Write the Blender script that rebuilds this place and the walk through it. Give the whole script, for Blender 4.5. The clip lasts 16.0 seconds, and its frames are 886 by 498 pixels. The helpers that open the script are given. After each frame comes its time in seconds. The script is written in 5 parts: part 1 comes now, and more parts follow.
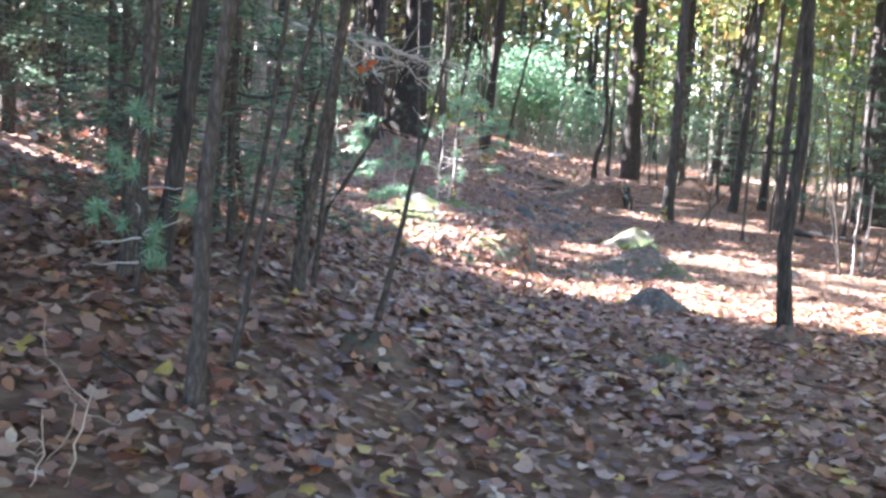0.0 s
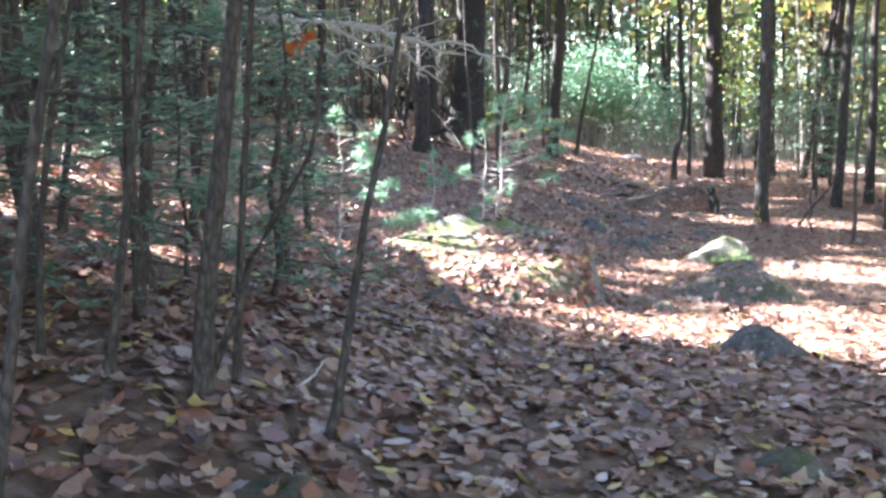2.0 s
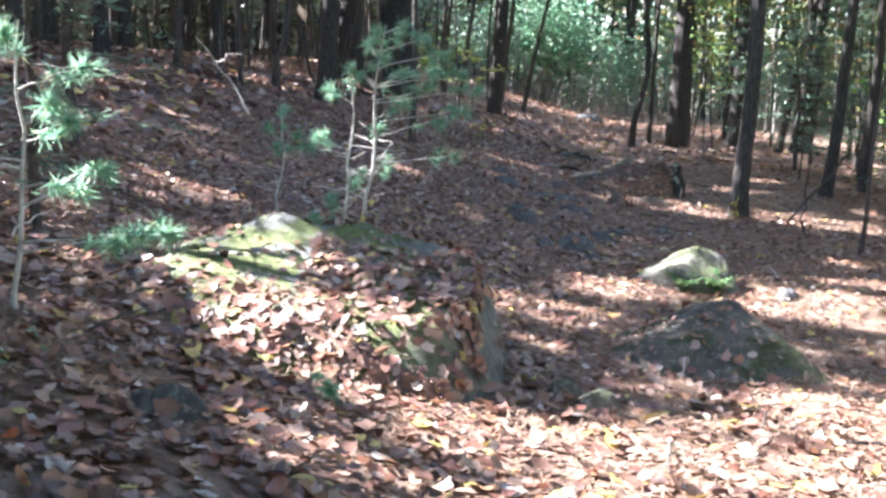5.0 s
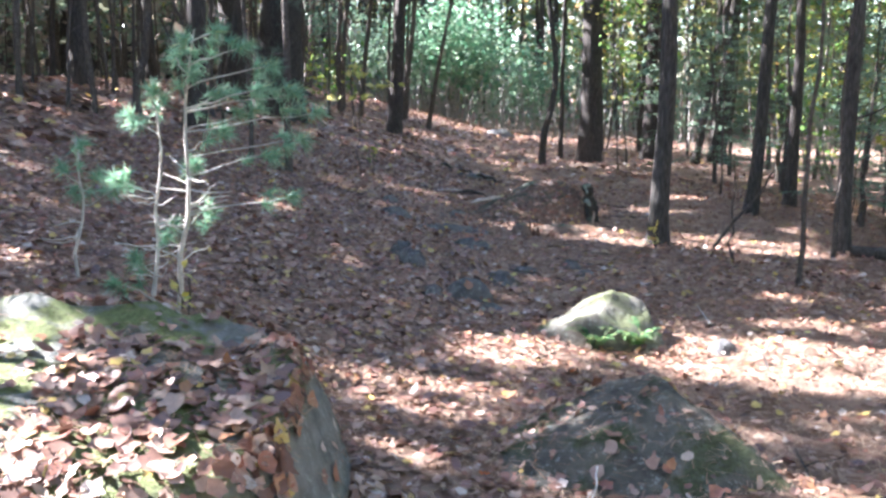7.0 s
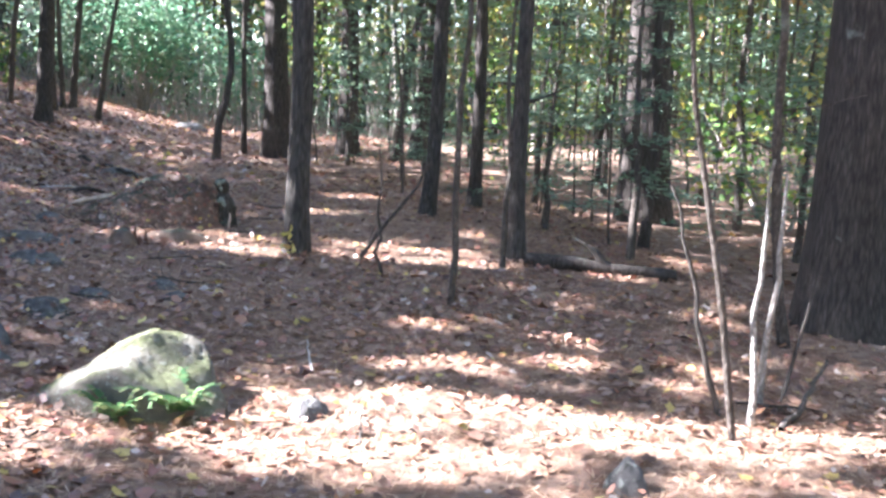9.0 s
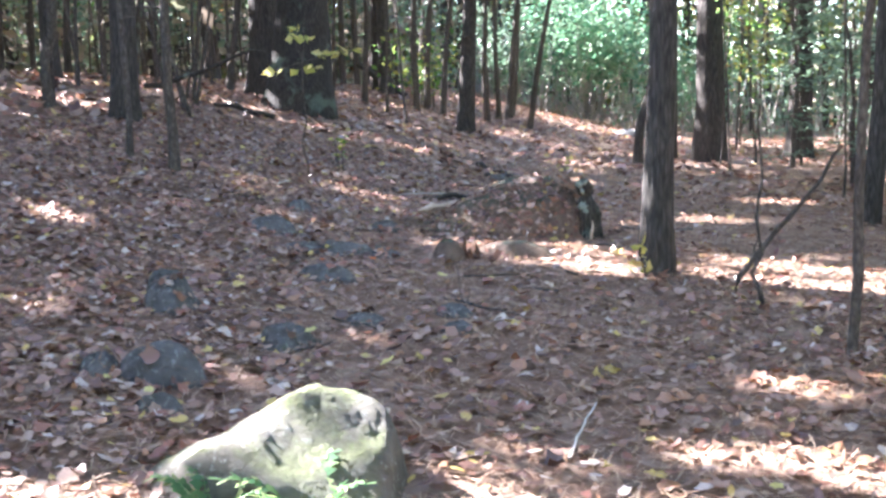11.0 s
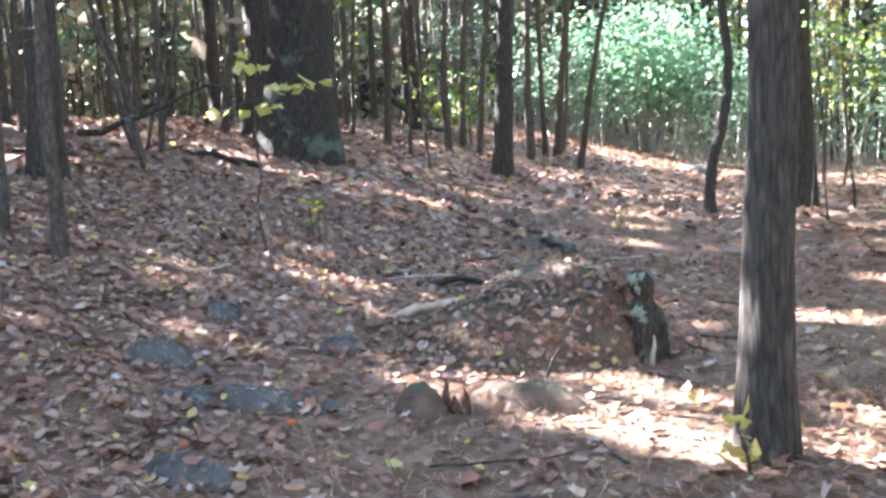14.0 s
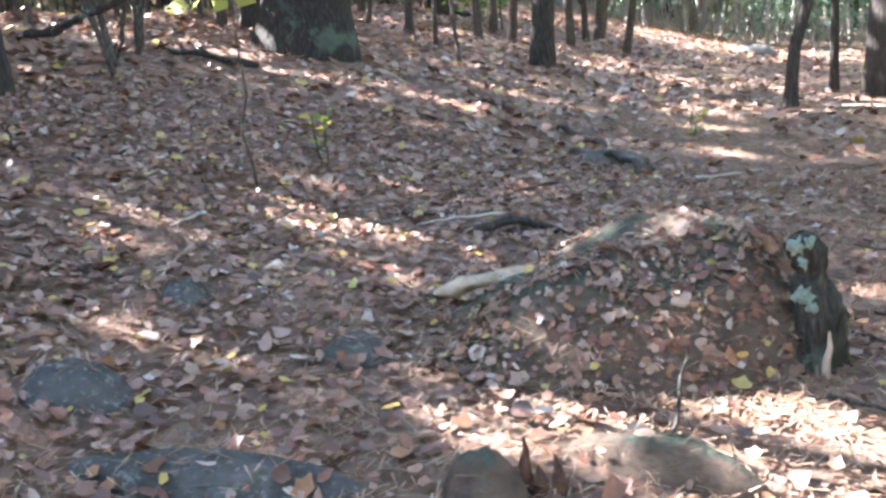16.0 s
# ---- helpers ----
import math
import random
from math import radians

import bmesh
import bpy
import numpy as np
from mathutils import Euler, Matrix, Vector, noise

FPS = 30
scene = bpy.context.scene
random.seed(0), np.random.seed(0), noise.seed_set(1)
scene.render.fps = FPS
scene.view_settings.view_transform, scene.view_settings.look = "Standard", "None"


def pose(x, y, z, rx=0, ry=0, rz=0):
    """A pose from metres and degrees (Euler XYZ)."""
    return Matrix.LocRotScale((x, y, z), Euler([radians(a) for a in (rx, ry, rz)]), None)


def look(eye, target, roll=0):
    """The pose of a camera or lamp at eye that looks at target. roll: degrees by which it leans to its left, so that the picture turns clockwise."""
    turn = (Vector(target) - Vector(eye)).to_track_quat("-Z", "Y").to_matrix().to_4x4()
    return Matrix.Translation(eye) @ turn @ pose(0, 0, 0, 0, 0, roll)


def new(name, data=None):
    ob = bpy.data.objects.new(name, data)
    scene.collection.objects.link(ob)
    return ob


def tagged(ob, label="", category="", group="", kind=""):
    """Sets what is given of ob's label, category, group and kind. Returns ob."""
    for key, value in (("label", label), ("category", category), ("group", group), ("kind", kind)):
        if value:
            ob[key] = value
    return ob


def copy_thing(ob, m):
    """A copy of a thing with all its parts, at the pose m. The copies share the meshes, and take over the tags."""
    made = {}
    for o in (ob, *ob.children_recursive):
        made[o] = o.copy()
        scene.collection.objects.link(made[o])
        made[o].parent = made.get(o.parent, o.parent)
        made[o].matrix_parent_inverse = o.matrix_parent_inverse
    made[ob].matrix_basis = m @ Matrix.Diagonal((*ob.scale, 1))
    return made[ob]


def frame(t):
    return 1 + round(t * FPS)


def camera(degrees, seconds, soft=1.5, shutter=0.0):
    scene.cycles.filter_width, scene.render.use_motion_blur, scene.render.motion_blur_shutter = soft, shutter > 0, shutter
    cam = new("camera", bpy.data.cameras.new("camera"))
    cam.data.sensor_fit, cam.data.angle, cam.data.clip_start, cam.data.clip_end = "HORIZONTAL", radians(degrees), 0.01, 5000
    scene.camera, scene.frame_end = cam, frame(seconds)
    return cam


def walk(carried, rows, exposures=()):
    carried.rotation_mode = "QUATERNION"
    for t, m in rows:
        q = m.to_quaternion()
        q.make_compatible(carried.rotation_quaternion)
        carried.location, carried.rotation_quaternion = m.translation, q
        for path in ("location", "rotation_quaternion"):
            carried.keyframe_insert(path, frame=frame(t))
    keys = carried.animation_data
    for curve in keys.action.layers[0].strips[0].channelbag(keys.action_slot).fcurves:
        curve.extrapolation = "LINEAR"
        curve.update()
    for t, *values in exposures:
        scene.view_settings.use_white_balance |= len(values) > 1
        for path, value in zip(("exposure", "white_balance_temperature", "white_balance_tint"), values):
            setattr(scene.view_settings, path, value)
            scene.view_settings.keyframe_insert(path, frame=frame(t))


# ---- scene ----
cam = camera(46.0, 16.0, soft=2.8)
PATH = [
    (0, (0.421, -5.85, 1.969), (0.169, -3.884, 1.703), 3.0),
    (0.5, (0.476, -5.27, 1.949), (0.195, -3.305, 1.704), 2.9),
    (1, (0.515, -4.76, 1.942), (0.061, -2.834, 1.65), 4.1),
    (1.5, (0.496, -4.2, 1.93), (0.043, -2.271, 1.654), -1.4),
    (2, (0.514, -3.549, 1.879), (0.102, -1.608, 1.634), -1.2),
    (2.5, (0.48, -2.906, 1.837), (0.167, -0.946, 1.593), 2.1),
    (3, (0.524, -2.503, 1.91), (0.257, -0.539, 1.638), -0.7),
    (3.2, (0.547, -2.228, 1.932), (0.317, -0.263, 1.639), 1.6),
    (5.3, (0.558, 0.779, 1.872), (0.191, 2.71, 1.5), 1.8),
    (5.5, (0.556, 0.962, 1.903), (0.149, 2.88, 1.504), 1.5),
    (6, (0.515, 1.336, 1.908), (0.101, 3.251, 1.508), 1.8),
    (6.5, (0.615, 1.675, 1.894), (0.314, 3.613, 1.502), -1.1),
    (7, (0.742, 2.289, 1.855), (0.56, 4.257, 1.544), 0.2),
    (7.5, (0.857, 2.995, 1.801), (0.907, 4.974, 1.518), -0.9),
    (8, (1.322, 3.656, 1.711), (1.593, 5.614, 1.404), 1.4),
    (8.2, (1.468, 3.835, 1.685), (1.827, 5.776, 1.362), 2.4),
    (10.3, (2.569, 5.94, 1.412), (2.423, 7.919, 1.16), 0.7),
    (10.5, (2.682, 6.105, 1.378), (2.392, 8.062, 1.082), 0.8),
    (11, (2.743, 6.783, 1.289), (2.16, 8.677, 1.015), -1.6),
    (11.5, (2.783, 7.158, 1.331), (2.168, 9.042, 1.057), 0.6),
    (12, (2.698, 7.716, 1.366), (1.895, 9.521, 1.055), 1.6),
    (12.5, (2.494, 8.207, 1.386), (1.623, 9.994, 1.173), -0.6),
    (13, (2.404, 8.737, 1.372), (1.525, 10.517, 1.134), -0.1),
    (13.5, (2.311, 9.319, 1.351), (1.461, 11.112, 1.103), -2.5),
    (14, (2.302, 9.747, 1.419), (1.607, 11.61, 1.205), -2.7),
    (14.5, (2.176, 10.264, 1.405), (1.257, 12.022, 1.149), 0.5),
    (14.7, (2.113, 10.453, 1.41), (1.105, 12.151, 1.092), -2.3),
    (15, (2.053, 10.725, 1.469), (1.187, 12.505, 1.185), -6.1),
    (15.5, (1.88, 11.136, 1.485), (1.158, 12.974, 1.164), -4.5),
    (16, (1.509, 11.534, 1.477), (0.771, 13.343, 1.051), -4.4),
]
walk(cam, [(t, look(eye, target, roll)) for t, eye, target, roll in PATH], [(0, 3.85, 5850, 22), (2.0, 3.8, 5830, 21), (3.2, 3.15, 5700, 16), (5.3, 3.16, 5700, 15), (6.4, 3.23, 5650, 16), (7.1, 3.45, 5750, 19), (8.2, 3.47, 5750, 20), (10.3, 3.86, 5750, 19), (11.5, 4.1, 5880, 19), (13.0, 4.24, 5920, 18), (16, 4.22, 5950, 15)])

# ---- light: low autumn sun from the walker's left, through a broken canopy ----
SUN_ELEV, SUN_AZ = radians(38), radians(-78)          # azimuth from +y, clockwise
TO_SUN = Vector((math.sin(SUN_AZ) * math.cos(SUN_ELEV), math.cos(SUN_AZ) * math.cos(SUN_ELEV), math.sin(SUN_ELEV)))
world = bpy.data.worlds.new("world")
world.use_nodes = True
scene.world = world
sky = world.node_tree.nodes.new("ShaderNodeTexSky")
sky.sky_type = "NISHITA"
sky.sun_disc = False
sky.sun_elevation, sky.sun_rotation = SUN_ELEV, SUN_AZ
world.node_tree.links.new(sky.outputs[0], world.node_tree.nodes["Background"].inputs[0])
world.node_tree.nodes["Background"].inputs[1].default_value = 0.073
sun = new("sun", bpy.data.lights.new("sun", "SUN"))
sun.data.energy, sun.data.angle, sun.data.color = 5.0, radians(0.55), (1.0, 0.95, 0.88)
sun.matrix_world = look(Vector((0, 0, 30)) + TO_SUN * 20, Vector((0, 0, 30)))


# ---- materials ----
def nodes_of(name):
    m = bpy.data.materials.new(name)
    m.use_nodes = True
    nt = m.node_tree
    return m, nt, nt.nodes["Principled BSDF"]


def node(nt, kind, **values):
    n = nt.nodes.new(kind)
    for k, v in values.items():
        n.inputs[k.replace("_", " ")].default_value = v
    return n


def ramp(nt, fac, stops, constant=False):
    r = nt.nodes.new("ShaderNodeValToRGB")
    if constant:
        r.color_ramp.interpolation = "CONSTANT"
    e = r.color_ramp.elements
    while len(e) < len(stops):
        e.new(0.5)
    for el, (p, c) in zip(e, stops):
        el.position, el.color = p, (*c, 1)
    nt.links.new(fac, r.inputs[0])
    return r.outputs[0]


def mixed(nt, fac, a, b, mode="MIX"):
    m = nt.nodes.new("ShaderNodeMix")
    m.data_type, m.blend_type = "RGBA", mode
    for sock, v in ((m.inputs[0], fac), (m.inputs[6], a), (m.inputs[7], b)):
        if hasattr(v, "links"):
            nt.links.new(v, sock)
        else:
            sock.default_value = v if isinstance(v, float) else (*v, 1)
    return m.outputs[2]


def bumped(nt, bsdf, height, strength, distance):
    b = node(nt, "ShaderNodeBump", Strength=strength, Distance=distance)
    nt.links.new(height, b.inputs["Height"])
    nt.links.new(b.outputs[0], bsdf.inputs["Normal"])


def coords(nt, scale=(1, 1, 1)):
    tc = nt.nodes.new("ShaderNodeTexCoord")
    mp = nt.nodes.new("ShaderNodeMapping")
    mp.inputs["Scale"].default_value = scale
    nt.links.new(tc.outputs["Object"], mp.inputs[0])
    return mp.outputs[0]


def noise_of(nt, vec, scale, detail=5.0, rough=0.6):
    n = node(nt, "ShaderNodeTexNoise", Scale=scale, Detail=detail, Roughness=rough)
    nt.links.new(vec, n.inputs["Vector"])
    return n.outputs[0]


def bark_material(name, dark, light, lichen=(0.3, 0.34, 0.28), lichen_at=0.62, stretch=0.16):
    m, nt, b = nodes_of(name)
    v = coords(nt, (1, 1, stretch))
    fine, wide = noise_of(nt, v, 38, 6), noise_of(nt, coords(nt), 2.6, 4)
    vor = node(nt, "ShaderNodeTexVoronoi", Scale=36.0)
    vor.feature = "DISTANCE_TO_EDGE"
    nt.links.new(v, vor.inputs["Vector"])
    col = ramp(nt, fine, [(0.32, dark), (0.7, light)])
    cracks = ramp(nt, vor.outputs[0], [(0.0, (0.55,) * 3), (0.3, (1, 1, 1))])
    col = mixed(nt, 1.0, col, cracks, "MULTIPLY")
    spots = ramp(nt, wide, [(lichen_at, (0, 0, 0)), (lichen_at + 0.09, (0.75,) * 3)])
    col = mixed(nt, spots, col, lichen)
    nt.links.new(col, b.inputs["Base Color"])
    b.inputs["Roughness"].default_value = 0.9
    h = mixed(nt, 0.5, fine, vor.outputs[0], "ADD")
    bumped(nt, b, h, 0.9, 0.03)
    return m


def rock_material(name, low, high, moss=0.55, moss_col=(0.10, 0.13, 0.03), lichen=True, slope=0.62):
    m, nt, b = nodes_of(name)
    v = coords(nt)
    fine, mid, wide = noise_of(nt, v, 30, 8, 0.7), noise_of(nt, v, 7, 6), noise_of(nt, v, 3.1, 5)
    col = ramp(nt, mid, [(0.3, low), (0.68, high)])
    if lichen:
        col = mixed(nt, ramp(nt, fine, [(0.56, (0, 0, 0)), (0.62, (0.6,) * 3)]), col, (0.42, 0.45, 0.40))
    green = ramp(nt, noise_of(nt, v, 45, 4), [(0.3, tuple(c * 0.45 for c in moss_col)), (0.7, moss_col)])
    up = nt.nodes.new("ShaderNodeNewGeometry")
    sep = nt.nodes.new("ShaderNodeSeparateXYZ")
    nt.links.new(up.outputs["Normal"], sep.inputs[0])
    tops = ramp(nt, sep.outputs[2], [(slope, (0, 0, 0)), (slope + 0.25, (1, 1, 1))])
    patch = ramp(nt, wide, [(moss, (0, 0, 0)), (moss + 0.08, (1, 1, 1))])
    col = mixed(nt, mixed(nt, 1.0, tops, patch, "MULTIPLY"), col, green)
    nt.links.new(col, b.inputs["Base Color"])
    b.inputs["Roughness"].default_value = 0.85
    bumped(nt, b, mixed(nt, 0.5, mid, fine), 1.0, 0.08)
    return m


def leaf_material(name, stops, rough=0.6, through_light=0.35):
    """Colour by piece; light passes through."""
    m, nt, b = nodes_of(name)
    g = nt.nodes.new("ShaderNodeNewGeometry")
    col = ramp(nt, g.outputs["Random Per Island"], stops, constant=True)
    grain = noise_of(nt, coords(nt), 60, 3)
    col = mixed(nt, ramp(nt, grain, [(0.35, (0, 0, 0)), (0.8, (0.35,) * 3)]), col, (0.07, 0.045, 0.03)) if through_light < 0.3 else col
    nt.links.new(col, b.inputs["Base Color"])
    b.inputs["Roughness"].default_value = rough
    tr = nt.nodes.new("ShaderNodeBsdfTranslucent")
    nt.links.new(col, tr.inputs[0])
    mx = nt.nodes.new("ShaderNodeMixShader")
    mx.inputs[0].default_value = through_light
    nt.links.new(b.outputs[0], mx.inputs[1])
    nt.links.new(tr.outputs[0], mx.inputs[2])
    nt.links.new(mx.outputs[0], nt.nodes["Material Output"].inputs[0])
    return m


def plain_material(name, a, b_, scale=12.0, rough=0.8):
    m, nt, b = nodes_of(name)
    n = noise_of(nt, coords(nt), scale, 5)
    nt.links.new(ramp(nt, n, [(0.3, a), (0.7, b_)]), b.inputs["Base Color"])
    b.inputs["Roughness"].default_value = rough
    bumped(nt, b, n, 0.5, 0.02)
    return m


def soil_material():
    m, nt, b = nodes_of("forest_floor")
    v = coords(nt)
    fine, mid, wide = noise_of(nt, v, 26, 8, 0.75), noise_of(nt, v, 5, 6), noise_of(nt, v, 0.5, 4)
    vor = node(nt, "ShaderNodeTexVoronoi", Scale=13.0)
    nt.links.new(v, vor.inputs["Vector"])
    col = ramp(nt, fine, [(0.3, (0.06, 0.04, 0.03)), (0.55, (0.20, 0.125, 0.09)), (0.75, (0.38, 0.26, 0.19))])
    litter = ramp(nt, vor.outputs["Color"], [(0.0, (0.15, 0.09, 0.06)), (0.4, (0.27, 0.17, 0.12)), (0.75, (0.4, 0.29, 0.22)), (1.0, (0.48, 0.38, 0.28))])
    col = mixed(nt, ramp(nt, mid, [(0.35, (0.2,) * 3), (0.6, (0.85,) * 3)]), col, litter)
    col = mixed(nt, ramp(nt, wide, [(0.35, (0.0,) * 3), (0.7, (0.35,) * 3)]), col, (0.22, 0.11, 0.06))
    nt.links.new(col, b.inputs["Base Color"])
    b.inputs["Roughness"].default_value = 0.95
    bumped(nt, b, mixed(nt, 0.5, fine, vor.outputs[0]), 1.0, 0.05)
    return m


SOIL = soil_material()
BARK_DARK = bark_material("dark_bark", (0.038, 0.032, 0.027), (0.13, 0.11, 0.093), lichen_at=0.66)
BARK_GREY = bark_material("grey_bark", (0.042, 0.037, 0.031), (0.145, 0.13, 0.113), (0.22, 0.25, 0.21), 0.64, 0.17)
BARK_THIN = bark_material("sapling_bark", (0.07, 0.057, 0.046), (0.21, 0.175, 0.145), (0.24, 0.26, 0.22), 0.62, 0.4)
BARK_PALE = bark_material("pale_bark", (0.28, 0.26, 0.23), (0.6, 0.57, 0.52), (0.3, 0.33, 0.28), 0.66, 0.5)
DEADWOOD = plain_material("dead_wood", (0.45, 0.42, 0.37), (0.75, 0.7, 0.63), 30)
BARK_OAK = bark_material("oak_bark", (0.026, 0.023, 0.019), (0.09, 0.08, 0.068), (0.13, 0.18, 0.135), 0.57, 0.25)
ROTWOOD = plain_material("rotten_wood", (0.018, 0.02, 0.015), (0.075, 0.07, 0.05), 26)
STUMP_BARK = bark_material("stump_bark", (0.04, 0.038, 0.03), (0.13, 0.115, 0.09), (0.15, 0.19, 0.15), 0.54, 0.3)
SPLINTER = plain_material("splintered_wood", (0.05, 0.025, 0.015), (0.2, 0.1, 0.06), 24)
BARK_SLAB = plain_material("loose_bark", (0.38, 0.26, 0.17), (0.68, 0.55, 0.42), 16)
ROCK_BIG = rock_material("mossy_granite", (0.13, 0.135, 0.115), (0.32, 0.315, 0.275), 0.43, (0.23, 0.27, 0.09), True, 0.5)
ROCK_GREY = rock_material("grey_granite", (0.075, 0.07, 0.058), (0.21, 0.195, 0.155), 0.5, (0.11, 0.13, 0.055))
ROCK_PALE = rock_material("pale_granite", (0.085, 0.077, 0.062), (0.27, 0.25, 0.195), 0.42, (0.15, 0.17, 0.07))
ROCK_DARK = rock_material("blue_grey_stone", (0.066, 0.064, 0.062), (0.2, 0.193, 0.183), 0.58)
MOUND_MAT = rock_material("mossy_rotten_mound", (0.12, 0.08, 0.06), (0.3, 0.215, 0.155), 0.4, (0.15, 0.18, 0.125), False, 0.7)
LITTER = leaf_material("fallen_leaves", [(0, (0.17, 0.085, 0.06)), (0.14, (0.27, 0.145, 0.10)), (0.30, (0.37, 0.22, 0.16)), (0.44, (0.44, 0.295, 0.225)), (0.54, (0.33, 0.145, 0.095)),
                                        (0.64, (0.49, 0.34, 0.255)), (0.72, (0.115, 0.065, 0.05)), (0.81, (0.42, 0.215, 0.115)), (0.89, (0.27, 0.12, 0.09)), (0.925, (0.58, 0.43, 0.13)), (0.963, (0.6, 0.5, 0.43))], 0.42, 0.12)
NEEDLE_LITTER = leaf_material("fallen_needles", [(0, (0.36, 0.21, 0.13)), (0.3, (0.47, 0.31, 0.2)), (0.6, (0.56, 0.41, 0.28)), (0.85, (0.27, 0.16, 0.1))], 0.6, 0.1)
YELLOW = leaf_material("yellow_leaves", [(0, (0.62, 0.55, 0.14)), (0.4, (0.7, 0.64, 0.24)), (0.7, (0.5, 0.52, 0.14)), (0.93, (0.55, 0.34, 0.08))], 0.5, 0.45)
ORANGE = leaf_material("red_maple_leaves", [(0, (0.5, 0.09, 0.02)), (0.5, (0.6, 0.15, 0.03))], 0.5, 0.4)
GREEN = leaf_material("green_leaves", [(0, (0.10, 0.22, 0.05)), (0.25, (0.16, 0.30, 0.07)), (0.5, (0.24, 0.34, 0.08)), (0.7, (0.38, 0.40, 0.09)), (0.88, (0.5, 0.44, 0.1))], 0.5, 0.45)
CANOPY = leaf_material("canopy_leaves", [(0, (0.11, 0.17, 0.06)), (0.35, (0.19, 0.23, 0.08)), (0.65, (0.30, 0.28, 0.09)), (0.88, (0.36, 0.22, 0.08))], 0.5, 0.4)
PINE = leaf_material("pine_needles", [(0, (0.22, 0.42, 0.27)), (0.35, (0.32, 0.53, 0.36)), (0.7, (0.43, 0.62, 0.43)), (0.92, (0.55, 0.6, 0.32))], 0.4, 0.48)
BANK_LEAVES = leaf_material("bank_leaves", [(0, (0.22, 0.23, 0.15)), (0.35, (0.34, 0.29, 0.21)), (0.65, (0.40, 0.32, 0.24)), (0.85, (0.28, 0.35, 0.22))], 0.5, 0.4)
LICHEN = plain_material("pale_lichen", (0.15, 0.2, 0.165), (0.34, 0.41, 0.35), 60, 0.9)
HEMLOCK = leaf_material("hemlock_sprays", [(0, (0.12, 0.2, 0.13)), (0.4, (0.19, 0.29, 0.19)), (0.8, (0.26, 0.36, 0.24))], 0.5, 0.35)
FERN = leaf_material("fern_green", [(0, (0.08, 0.18, 0.07)), (0.4, (0.15, 0.26, 0.1)), (0.8, (0.29, 0.35, 0.15))], 0.5, 0.4)
BUSH_GREEN = leaf_material("bush_leaves", [(0, (0.11, 0.25, 0.14)), (0.4, (0.19, 0.33, 0.2)), (0.75, (0.31, 0.43, 0.28))], 0.5, 0.45)


# ---- ground shape ----
def soft_ramp(v):
    return np.log1p(np.exp(2 * np.clip(v, -20, 20))) / 2


def lie(x, y):
    """Height of the bare ground."""
    x, y = np.asarray(x, float), np.asarray(y, float)
    a = np.abs(x)
    xe = np.where(a < 5, x, np.sign(x) * (5 + 3 * np.tanh((a - 5) / 3)))
    z = 0.323 + 0.227 * soft_ramp(-xe - 0.5) - 0.058 * soft_ramp(xe - 3) - 0.21 * np.tanh((y - 4.5) / 3) + 0.127 * np.tanh((y - 13) / 4)
    z = z - 0.037 * np.tanh((y - 26) / 8) - 0.115 * np.tanh(xe / 2.5)
    z = z + 0.22 * np.exp(-(((x + 1.5) / 1.2) ** 2) - (y / 2.6) ** 2) + 0.14 * np.exp(-(((x + 1.7) / 1.1) ** 2) - ((y - 7.6) / 1.6) ** 2)
    near = np.exp(-(((y - 8) / 30) ** 2) - (x / 20) ** 2)
    return z + near * (0.018 * np.sin(3.1 * x + 1.3 * y) * np.sin(2.3 * y - 0.7 * x) + 0.010 * np.sin(7.3 * x + 2.0) * np.sin(6.1 * y + x))


